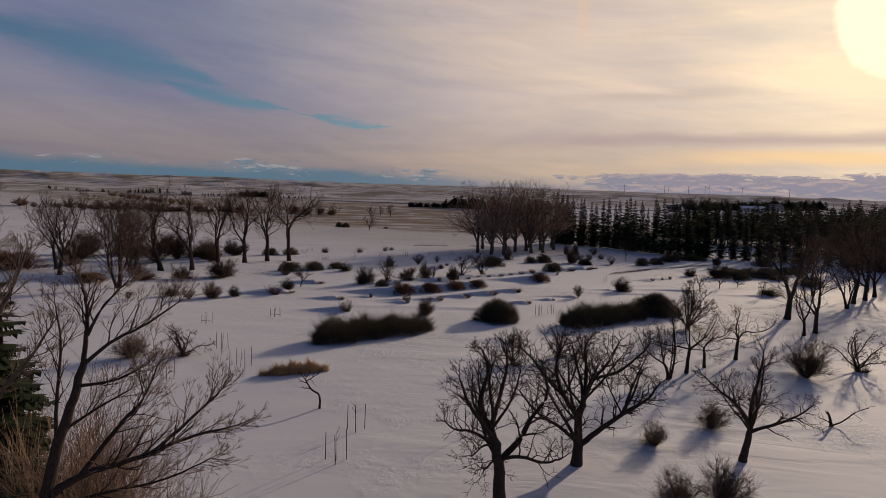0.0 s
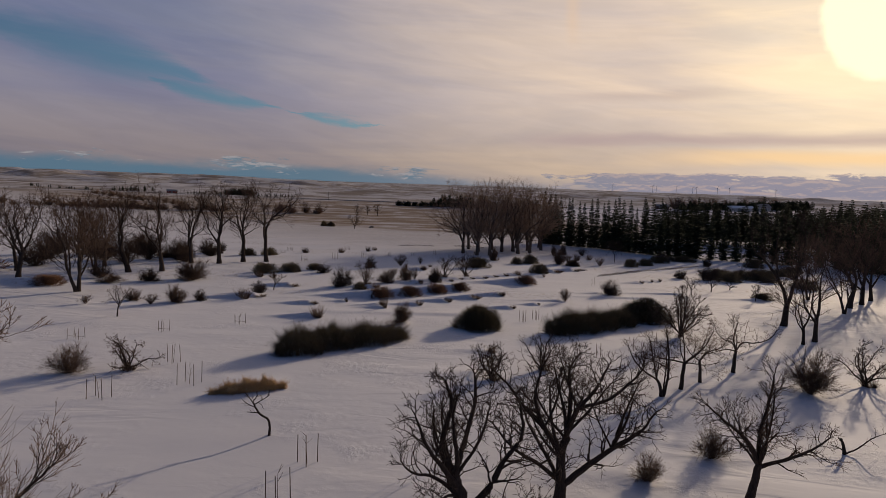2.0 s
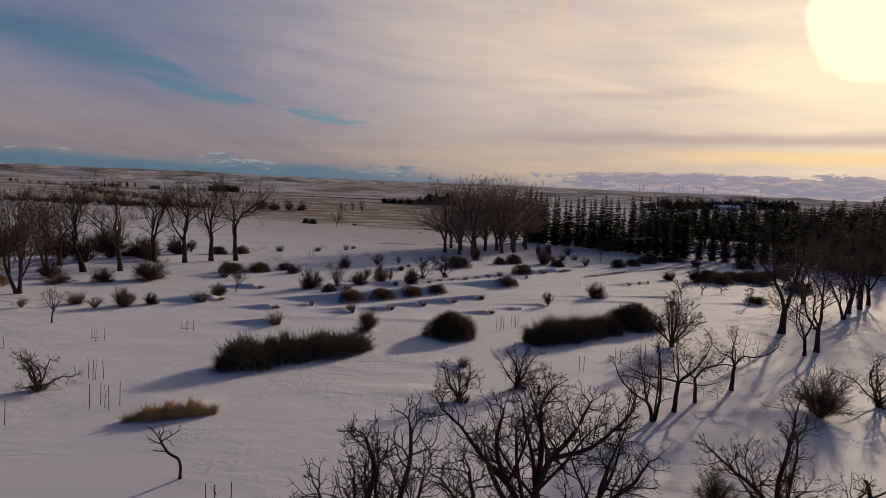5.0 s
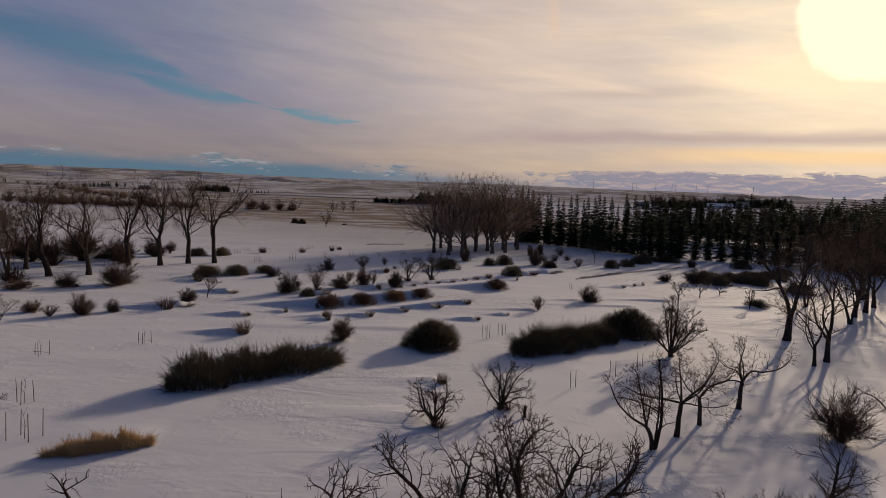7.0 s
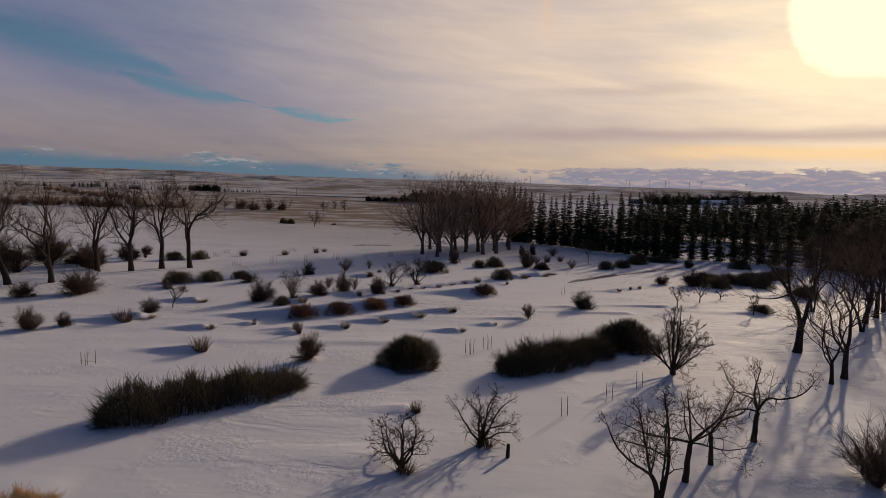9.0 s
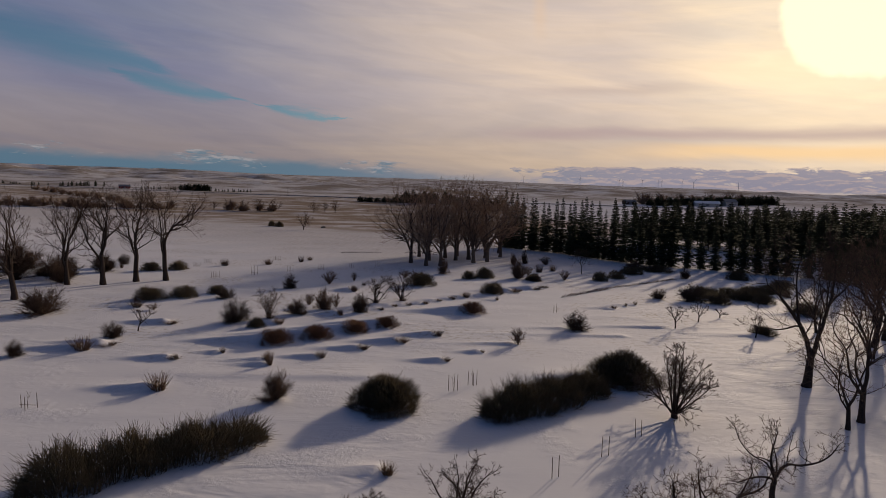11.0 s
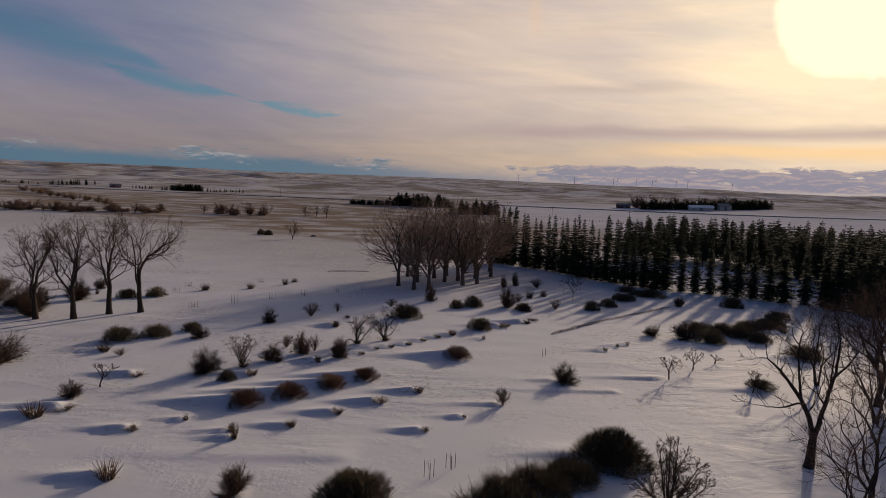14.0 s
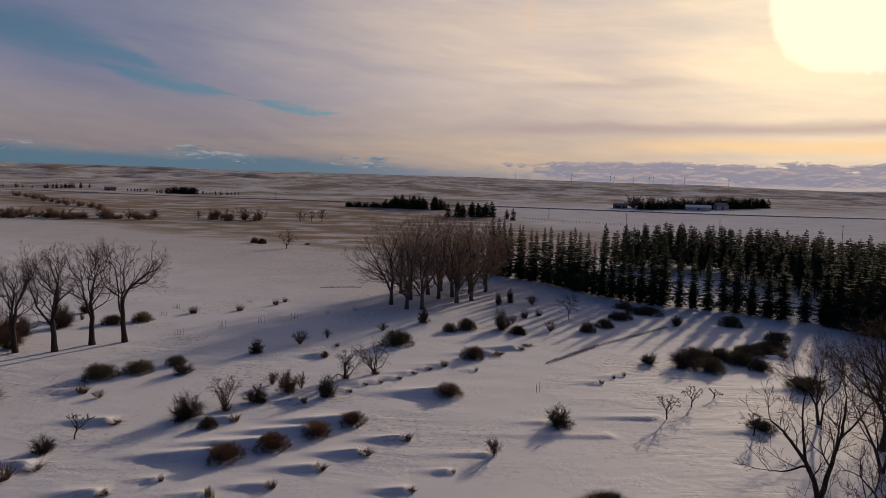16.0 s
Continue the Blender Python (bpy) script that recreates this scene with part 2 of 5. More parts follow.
def plain(name, a, b, scale=8.0, rough=0.8):
    def build(k, bsdf):
        p = k.add("ShaderNodeTexCoord").outputs["Object"]
        n = k.noise(p, scale, 4.0, 0.6)
        k.put(bsdf.inputs["Base Color"], k.mix(k.ramp(n, 0.3, 0.7), a, b))
        bu = k.add("ShaderNodeBump", Height=n, Strength=0.3, Distance=0.02)
        k.t.links.new(bu.outputs[0], bsdf.inputs["Normal"])
    return surface(name, build, rough)


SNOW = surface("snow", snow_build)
BARK_OLD = bark("bark_old", (0.028, 0.022, 0.019), (0.070, 0.054, 0.046))
BARK_GREY = bark("bark_grey", (0.065, 0.052, 0.045), (0.155, 0.125, 0.105))
TWIG_TAN = bark("twig_tan", (0.150, 0.100, 0.074), (0.29, 0.200, 0.145))
TWIG_DARK = bark("twig_dark", (0.032, 0.024, 0.021), (0.080, 0.056, 0.047))
TWIG_BROWN = bark("twig_brown", (0.065, 0.043, 0.033), (0.150, 0.100, 0.075))
SHRUB_GREEN = bark("shrub_green", (0.058, 0.050, 0.033), (0.158, 0.124, 0.080))
SHRUB_RUST = bark("shrub_rust", (0.10, 0.055, 0.038), (0.20, 0.115, 0.075))
NEEDLES = bark("needles", (0.026, 0.035, 0.023), (0.062, 0.072, 0.044), 3.0, 0.1)
NEEDLES_PINE = bark("needles_pine", (0.028, 0.034, 0.021), (0.064, 0.070, 0.040), 3.0, 0.1)
DRY_GRASS = bark("dry_grass", (0.36, 0.24, 0.12), (0.60, 0.42, 0.23))
STAKE = plain("stake_wood", (0.05, 0.035, 0.03), (0.12, 0.08, 0.06))
WALL_RED = plain("barn_red", (0.22, 0.05, 0.04), (0.30, 0.08, 0.06))
WALL_PALE = plain("wall_pale", (0.45, 0.43, 0.40), (0.55, 0.53, 0.50))
ROOF = plain("roof_sheet", (0.16, 0.16, 0.17), (0.24, 0.24, 0.25))
PAINT_WHITE = plain("white_paint", (0.75, 0.75, 0.76), (0.82, 0.82, 0.82))
ASPHALT = plain("asphalt", (0.10, 0.098, 0.10), (0.34, 0.33, 0.33), 0.3)
STONE = plain("stone", (0.10, 0.09, 0.08), (0.20, 0.18, 0.16))


# ---- ground ----
def smooth(v, lo, hi):
    s = np.clip((v - lo) / (hi - lo), 0, 1)
    return s * s * (3 - 2 * s)


WAVES = [(random.uniform(-1, 1), random.uniform(-1, 1), random.uniform(0, 6.28)) for _ in range(14)]


def swell(x, y, size):
    """Soft unevenness, about -1 to 1."""
    s = 0.0
    for i, (a, b, c) in enumerate(WAVES):
        g = (1 + i * 0.35) / size
        s = s + np.sin((x * a + y * b) * g * 3 + c) / (1 + i * 0.35)
    return s / 2.2


DRIFTS = []     # x, y, length, width, height of the tails that the wind has left behind plants


def terrain(x, y, drifts=True):
    x, y = np.asarray(x, float), np.asarray(y, float)
    r = np.hypot(x, y)
    az = np.degrees(np.arctan2(x, y))
    z = 0.10 * swell(x, y, 55) * smooth(r, 5, 30) + 0.035 * swell(x + 300, y * 1.6, 13)
    z = z + 18.5 * smooth(r, 360, 900) + 0.8 * swell(x, y, 500) * smooth(r, 200, 600)
    top = np.interp(az, (-180, -60, -25, 0, 8, 18, 27, 31, 36, 60, 180), (110, 135, 147, 149, 146, 130, 121, 107, 97, 90, 110))
    s = np.clip((r - 1050) / (4300 - 1050), 0, 1)
    rough = np.abs(swell(x * 0.8, y, 900)) * 0.6 + np.abs(swell(x + 900, y * 1.2, 380)) * 0.4
    rough = rough + 0.35 * np.abs(swell(x * 1.3 + 200, y, 170))
    z = z + (top - 19) * s ** 1.05 + 15 * (rough - 0.48) * np.sin(np.pi * np.clip(s / 0.62, 0, 1)) ** 0.8 * (s > 0)
    # a bench with a steep face on the left
    bench = smooth(-az, 2, 12) * smooth(90 + az, 0, 20)
    z = z + bench * 17 * smooth(r + 150 * swell(x, y, 420) + 70 * swell(x + 77, y, 110), 2000, 2220) * (1 - smooth(r, 2500, 4200))
    z = z - smooth(r, 4350, 4900) * 60
    if drifts:
        for dx, dy, ln, wd, ht in DRIFTS:
            u, v = dx + 0.2 * wd - x, (y - dy) + 0.06 * (x - dx)
            near = np.abs(x - dx) < ln + 4
            if not near.any():
                continue
            tail = np.exp(-np.abs(v / np.where(v < 0, 0.42 * wd, 1.5 * wd)) ** 1.7) * smooth(u, -0.1 * wd, 1.3 * wd) * np.clip(1 - u / ln, 0, 1) ** 1.1
            z = z + ht * tail
    return z


def ground_z(x, y):
    return float(terrain(x, y))


def mesh_object(name, verts, faces, material, parent=None, smooth_faces=True):
    me = bpy.data.meshes.new(name)
    me.from_pydata(verts, [], faces)
    if smooth_faces:
        me.polygons.foreach_set("use_smooth", np.ones(len(me.polygons), dtype=bool))
    me.materials.append(material)
    ob = new(name, me)
    ob.parent = parent
    return ob


def part(name, tubes, material, parent, label=""):
    ob = mesh_object(name, tubes.v, tubes.f, material, parent)
    return tagged(ob, label) if label else ob


def thing(name, x, y, label, category, group="", sink=0.05):
    ob = new(name)
    ob.empty_display_size = 0.3
    ob.location = (x, y, ground_z(x, y) - sink)
    return tagged(ob, label, category, group)


class Tubes:
    """Gathers tapering round branches, blades and boxes into one mesh."""

    def __init__(self):
        self.v, self.f = [], []

    def tube(self, pts, r0, r1, sides=4, flare=0.0):
        """A round branch along pts; flare widens its foot."""
        n, o = len(pts), len(self.v)
        turn = [(math.cos(6.2832 * j / sides), math.sin(6.2832 * j / sides)) for j in range(sides)]
        for i, p in enumerate(pts):
            d = (pts[min(i + 1, n - 1)] - pts[max(i - 1, 0)]).normalized()
            a = d.cross(Vector((0.31, 0.17, 0.93)) if abs(d.z) < 0.85 else Vector((0.93, 0.31, 0.17))).normalized()
            c = d.cross(a)
            r = r0 + (r1 - r0) * i / (n - 1)
            if flare:
                r *= 1 + flare * math.exp(-(p - pts[0]).length / (2.2 * r0))
            self.v.extend((p + a * (r * u) + c * (r * w))[:] for u, w in turn)
        for i in range(n - 1):
            q = o + i * sides
            for j in range(sides):
                m = (j + 1) % sides
                self.f.append((q + j, q + m, q + m + sides, q + j + sides))
        if sides > 3:
            self.f.append(tuple(o + (n - 1) * sides + j for j in range(sides)))

    def tri(self, a, b, c):
        o = len(self.v)
        self.v += [a[:], b[:], c[:]]
        self.f.append((o, o + 1, o + 2))

    def box(self, lo, hi):
        o = len(self.v)
        for z in (lo[2], hi[2]):
            self.v += [(lo[0], lo[1], z), (hi[0], lo[1], z), (hi[0], hi[1], z), (lo[0], hi[1], z)]
        for q in ((0, 3, 2, 1), (4, 5, 6, 7), (0, 1, 5, 4), (1, 2, 6, 5), (2, 3, 7, 6), (3, 0, 4, 7)):
            self.f.append(tuple(o + i for i in q))


def turned(rng, d, angle):
    """d turned by about that many degrees to a random side."""
    side = d.cross(Vector((rng.random() - 0.5, rng.random() - 0.5, rng.random() - 0.5))).normalized()
    a = radians(angle)
    return d * math.cos(a) + side * math.sin(a)


def stem(rng, p, d, length, n, wobble, lift):
    """A crooked line of n steps from p; lift bends it up (or down, below 0)."""
    p, d = Vector(p), Vector(d)
    pts, step, w = [p], length / n, wobble * 3.4
    for _ in range(n):
        d = (d + Vector(((rng.random() - 0.5) * w, (rng.random() - 0.5) * w, (rng.random() - 0.5) * w + lift))).normalized()
        p = p + d * step
        pts.append(p)
    return pts


def sprout(rng, line, r0, r1, level, out, plan, fine=0.0045, steps=1):
    """Branches along a line, level after level. plan[level]: how many, length, angle, wobble, lift, from where on."""
    if level >= len(plan):
        return
    count, share, angle, wobble, lift, begin = plan[level]
    n = len(line) - 1
    length = sum((line[i + 1] - line[i]).length for i in range(n))
    last = level == len(plan) - 1
    for c in range(count):
        f = min(begin + (1 - begin) * (c + rng.random()) / count, 0.985)
        i = min(int(f * n), n - 1)
        p = line[i].lerp(line[i + 1], f * n - i)
        d = turned(rng, (line[i + 1] - line[i]).normalized(), angle * rng.uniform(0.7, 1.3))
        ln = length * share * rng.uniform(0.6, 1.15) * (1.15 - 0.55 * f)
        r = max((r0 + (r1 - r0) * f) * 0.60, fine)
        branch = stem(rng, p, d, ln, steps if last else 5 if level == 0 else 3, wobble, lift)
        out.append((level, branch, r, max(r * 0.35, fine * 0.5)))
        sprout(rng, branch, r, r * 0.4, level + 1, out, plan, fine, steps)


def grow(rng, p, d, r, length, depth, out, habit):
    """A shoot that forks again and again. habit: angles of the leading and the side fork, crookedness, lift, how much length each fork keeps,
    how often three ways, how many side shoots, the last twigs' number and thickness."""
    fine = habit["fine"]
    n = 4 if depth > 2 else 3 if depth else habit.get("steps", 2)
    pts = stem(rng, p, d, length, n, habit["wobble"], habit["lift"])
    r1 = max(r * 0.74, fine * 0.8)
    out.append((depth, pts, r, r1 if depth else fine * 0.45))
    if not depth:
        return
    end = (pts[-1] - pts[-2]).normalized()
    u = end.cross(Vector((0.31, 0.17, 0.93)) if abs(end.z) < 0.85 else Vector((0.93, 0.31, 0.17))).normalized()
    w = end.cross(u)
    k = habit["twigs"] if depth == 1 else 3 if rng.random() < habit["triple"] else 2
    turn = rng.uniform(0, 6.283)
    for j in range(k):
        a = radians((habit["near"] if j == 0 else habit["wide"]) * rng.uniform(0.7, 1.3))
        b = turn + j * 6.283 / k + rng.uniform(-0.4, 0.4)
        dd = end * math.cos(a) + (u * math.cos(b) + w * math.sin(b)) * math.sin(a)
        rr = max(r1 * (0.90 if j == 0 else rng.uniform(0.55, 0.80)), fine)
        grow(rng, pts[-1], dd, rr, length * habit["keep"] * rng.uniform(0.75, 1.15) * (1.0 if j == 0 else 0.88), depth - 1, out, habit)
    for _ in range(habit["side"]):
        i = rng.randrange(1, len(pts) - 1) if len(pts) > 2 else 1
        dd = turned(rng, (pts[i] - pts[i - 1]).normalized(), habit["wide"] * rng.uniform(0.9, 1.6))
        grow(rng, pts[i], dd, max(r * 0.40, fine), length * rng.uniform(0.45, 0.75), max(depth - 2 - rng.randrange(2), 0), out, habit)


def clothe(rng, line, r0, r1, out, habit, begin=0.3):
    """Forking shoots along a drawn limb and at its tip."""
    n = len(line) - 1
    length = sum((line[i + 1] - line[i]).length for i in range(n))
    count = max(2, round(length / habit["gap"]))
    for c in range(count):
        f = begin + (0.97 - begin) * (c + rng.random()) / count
        i = min(int(f * n), n - 1)
        p = line[i].lerp(line[i + 1], f * n - i)
        dd = turned(rng, (line[i + 1] - line[i]).normalized(), habit["wide"] * rng.uniform(0.9, 1.7))
        dd = (dd + Vector((0, 0, habit.get("rise", 0.15)))).normalized()
        r = max((r0 + (r1 - r0) * f) * rng.uniform(0.35, 0.55), habit["fine"])
        grow(rng, p, dd, r, habit["reach"] * rng.uniform(0.6, 1.15) * (1.2 - 0.5 * f), habit["depth"] - (1 if rng.random() < 0.4 else 0), out, habit)
    end = (line[-1] - line[-2]).normalized()
    for j in range(2):
        grow(rng, line[-1], turned(rng, end, habit["near"] if j == 0 else habit["wide"]), max(r1 * 0.85, habit["fine"]), habit["reach"] * habit.get("tip", 0.8), habit["depth"], out, habit)


def shrunk(limbs, wide, tall):
    """The same drawn limbs, drawn in."""
    return [([(x * wide, y * wide, z * tall) for x, y, z in pts], a, b) for pts, a, b in limbs]


def crown_limbs(rng, height, habit, lean=0.0, girth=1.0, fork=0.25, ways=3, stems=1):
    """A freely grown tree of that height: the trunk and its forking limbs, as lines. Returns the drawn limbs and the finer lines."""
    out, limbs = [], []
    r = 0.022 * height * girth
    for q in range(stems):
        tilt = 0.0 if stems == 1 else rng.uniform(0.12, 0.42)
        a0 = q * 2.2 + rng.uniform(-0.4, 0.4)
        d = Vector((lean + tilt * math.cos(a0), tilt * math.sin(a0), 1)).normalized()
        rs = r if stems == 1 else r * rng.uniform(0.55, 0.85)
        trunk = stem(rng, (0.12 * q * math.cos(a0), 0.12 * q * math.sin(a0), 0), d, height * fork, 4, 0.05, 0.03)
        limbs.append((trunk, rs, rs * 0.82))
        for j in range(ways):
            a = a0 + j * 6.283 / ways + rng.uniform(-0.5, 0.5)
            out_ward = math.tan(radians(habit["splay"] * rng.uniform(0.35, 1.25) * (0.3 if j == 0 and ways > 2 else 1.0)))
            dd = Vector((d.x + math.cos(a) * out_ward, d.y + math.sin(a) * out_ward, 1)).normalized()
            line = stem(rng, trunk[-1] if j < 2 else trunk[-2], dd, height * habit["first"] * rng.uniform(0.8, 1.1), 5, habit["wobble"] * 0.8, habit["lift"])
            rl = rs * (0.72 if j == 0 else rng.uniform(0.45, 0.66))
            limbs.append((line, rl, rl * 0.66))
            got = []
            end = (line[-1] - line[-2]).normalized()
            for e in range(2):
                grow(rng, line[-1], turned(rng, end, habit["near"] if e == 0 else habit["wide"]), rl * (0.6 if e == 0 else 0.46),
                     height * habit["first"] * habit["keep"] * rng.uniform(0.8, 1.1), habit["depth"], got, habit)
            for _ in range(habit.get("low", 2)):
                i = rng.randrange(1, 5)
                grow(rng, line[i], turned(rng, (line[i] - line[i - 1]).normalized(), habit["wide"] * 1.3), rl * 0.34,
                     height * habit["first"] * rng.uniform(0.45, 0.7), habit["depth"] - 2, got, habit)
            out += got
    top = max(q.z for _, pts, *_ in out for q in pts)
    k = height / top
    limbs = [([q * k for q in pts], a, b) for pts, a, b in limbs]
    return limbs, [(depth, [q * k for q in pts], a, b) for depth, pts, a, b in out]


def grown_tree(name, limbs, out, label, group, place, bark_m, twig_m, category="tree"):
    """A bare tree from the lines of crown_limbs(): each stem and limb a part, the finer branches and the twigs one part each."""
    root = thing(name, *place, label, category, group)
    crown, boughs = Tubes(), Tubes()
    for i, (pts, r0, r1) in enumerate(limbs):
        t = Tubes()
        foot = pts[0].length < 0.6
        if foot:
            pts = [pts[0] - Vector((0, 0, 0.2))] + pts[1:]
        t.tube(pts, r0, r1, 8 if foot else 6, 0.45 if foot else 0.0)
        part("trunk" if foot else "limb", t, bark_m, root)
    for depth, pts, a, b in out:
        (boughs if depth > 2 else crown).tube(pts, a, b, 5 if depth > 3 else 4 if depth > 2 else 3)
    part("branchwork", boughs, bark_m, root)["kind"] = "stuff"
    part("crown", crown, twig_m, root, "bare twigs")["kind"] = "stuff"
    return root


def branchy_tree(name, limbs, plan, seed, label, category="tree", group="", place=(0, 0), bark_m=None, twig_m=None, trunk_sides=9, fine=0.006, rounds=2, steps=1, fuller=0.0):
    """A bare tree. limbs: lines of (points, radius at the foot, radius at the tip); the first is the trunk."""
    rng = random.Random(seed)
    root = thing(name, *place, label, category, group)
    bark_m, twig_m = bark_m or BARK_OLD, twig_m or TWIG_DARK
    if fuller:      # more limbs of the same habit on the other sides of the trunk
        for j, (pts, r0, r1) in enumerate(list(limbs[1:])):
            foot = Vector(pts[0])
            spin = Matrix.Rotation(radians((-1) ** j * rng.uniform(70, 125)), 3, "Z")
            limbs.append(([foot + spin @ (Vector(q) - foot) * fuller for q in pts], r0 * 0.66, r1 * 0.7))
    crown, boughs = Tubes(), Tubes()
    for i, (pts, r0, r1) in enumerate(limbs):
        t = Tubes()
        pts = [Vector(q) for q in pts]
        if i == 0:
            pts[0] = pts[0] - Vector((0, 0, 0.15))
        for _ in range(rounds):      # round the corners of the line
            pts = [pts[0]] + [q for a, b in zip(pts, pts[1:]) for q in (a.lerp(b, 0.25), a.lerp(b, 0.75))] + [pts[-1]]
        pts = [q + Vector((rng.gauss(0, 1), rng.gauss(0, 1), rng.gauss(0, 1))) * (r0 * 0.09) if 0 < j < len(pts) - 1 else q
               for j, q in enumerate(pts)]
        t.tube(pts, r0, r1, trunk_sides if i == 0 else 6, 0.4 if i == 0 else 0.0)
        out = []
        if isinstance(plan, dict):
            if i:
                clothe(rng, pts, r0, r1, out, plan)
            for depth, line, a, b in out:
                (boughs if depth > 1 else crown).tube(line, a, b, 4 if depth > 1 else 3)
        else:
            sprout(rng, pts, r0, r1, 0, out, plan if i else [(max(plan[0][0] // 3, 1), *plan[0][1:5], 0.55), *plan[1:]], fine, steps)
            for level, line, a, b in out:
                (boughs if level == 0 else crown).tube(line, a, b, 4 if level == 0 else 3)
        part("trunk" if i == 0 else "limb", t, bark_m, root)
    if boughs.v:
        part("branchwork", boughs, bark_m, root)["kind"] = "stuff"
    if crown.v:
        part("crown", crown, twig_m, root, "bare twigs")["kind"] = "stuff"
    return root


# how each kind forks
POPLAR = dict(near=17, wide=39, wobble=0.17, lift=0.085, keep=0.78, triple=0.10, side=1, twigs=3, fine=0.013, splay=30, first=0.24, depth=6, low=3)
GROVE_HABIT = dict(near=14, wide=38, wobble=0.10, lift=0.055, keep=0.82, triple=0.2, side=1, twigs=5, fine=0.015, splay=32, first=0.21, depth=5, low=5)
ASH = dict(near=16, wide=40, wobble=0.13, lift=0.05, keep=0.80, triple=0.1, side=1, twigs=3, fine=0.012, splay=44, first=0.24, depth=5, low=2)
ORCHARD = dict(near=18, wide=46, wobble=0.21, lift=0.045, keep=0.86, triple=0.2, side=1, twigs=3, fine=0.009, steps=3, depth=3, gap=0.30, reach=0.62, rise=0.2, tip=0.45)
SHOOTS = dict(near=14, wide=40, wobble=0.15, lift=0.035, keep=0.86, triple=0.2, side=1, twigs=4, fine=0.0065, depth=3, gap=0.24, reach=0.58, rise=0.1, tip=0.5)
MID_HABIT = dict(near=18, wide=50, wobble=0.19, lift=0.035, keep=0.84, triple=0.15, side=1, twigs=4, fine=0.0070, depth=3, gap=0.32, reach=0.58, rise=0.08, tip=0.45)
CRAB = dict(near=18, wide=42, wobble=0.22, lift=0.03, keep=0.86, triple=0.2, side=1, twigs=3, fine=0.008, depth=3, gap=0.27, reach=0.36, rise=0.1)
WILLOW = dict(near=9, wide=28, wobble=0.08, lift=0.04, keep=0.84, triple=0.2, side=1, twigs=4, fine=0.0042, depth=4, gap=0.26, reach=0.46, rise=0.10, tip=0.4)

# ---- placing by copies ----
def stand(x, y, turn=0.0, size=1.0, tall=None, sink=0.05):
    m = pose(x, y, ground_z(x, y) - sink, 0, 0, turn)
    return m @ Matrix.Diagonal((size, size, size if tall is None else tall, 1))


class Kinds:
    """A few models of one kind of plant: the first placing of each takes the model itself, later ones copy it."""

    def __init__(self, models):
        self.models, self.fresh, self.n = models, [True] * len(models), 0

    def place(self, m, label=""):
        i = self.n % len(self.models)
        self.n += 1
        ob = self.models[i]
        if self.fresh[i]:
            self.fresh[i] = False
            ob.matrix_basis = m
        else:
            s = ob.matrix_basis.to_scale()
            ob = copy_thing(ob, m @ Matrix.Diagonal((1 / s[0], 1 / s[1], 1 / s[2], 1)))
        if label:
            ob["label"] = label
        return ob


# ---- shrubs ----
def shrub_root(name, label, category, group):
    root = new(name)
    root.empty_display_size = 0.3
    return tagged(root, label, category, group)


def fan_shrub(name, seed, stems, twigs, label, category, spread=0.55, thick=0.016, material=None, group=""):
    """A shrub of unit height whose stems rise from one foot and fan out; unit width about 1."""
    rng = random.Random(seed)
    root = shrub_root(name, label, category, group)
    a, b = Tubes(), Tubes()
    for _ in range(stems):
        az, tilt = rng.uniform(0, 6.28), spread * 1.75 * rng.random() ** 0.75
        d = (math.sin(tilt) * math.cos(az), math.sin(tilt) * math.sin(az), math.cos(tilt))
        p = (rng.gauss(0, 0.035), rng.gauss(0, 0.035), -0.02)
        ln = rng.uniform(0.62, 0.86) / math.sqrt(math.cos(tilt) ** 2 + 3.4 * math.sin(tilt) ** 2)
        line = stem(rng, p, d, ln, 4, 0.19, 0.03)
        a.tube(line, thick * rng.uniform(0.6, 1.1), thick * 0.3, 3)
        for _ in range(twigs):
            f = 4 * (1 - 0.82 * rng.random() ** 1.4)
            i = min(int(f), 3)
            dd = turned(rng, (line[i + 1] - line[i]).normalized(), rng.uniform(20, 58))
            tw = stem(rng, line[i].lerp(line[i + 1], f - i), dd, rng.uniform(0.12, 0.30), 2, 0.20, 0.04)
            b.tube(tw, thick * 0.42, thick * 0.16, 3)
    part("stem_clump", a, material or TWIG_BROWN, root)["kind"] = "stuff"
    part("crown", b, material or TWIG_BROWN, root)["kind"] = "stuff"
    return root


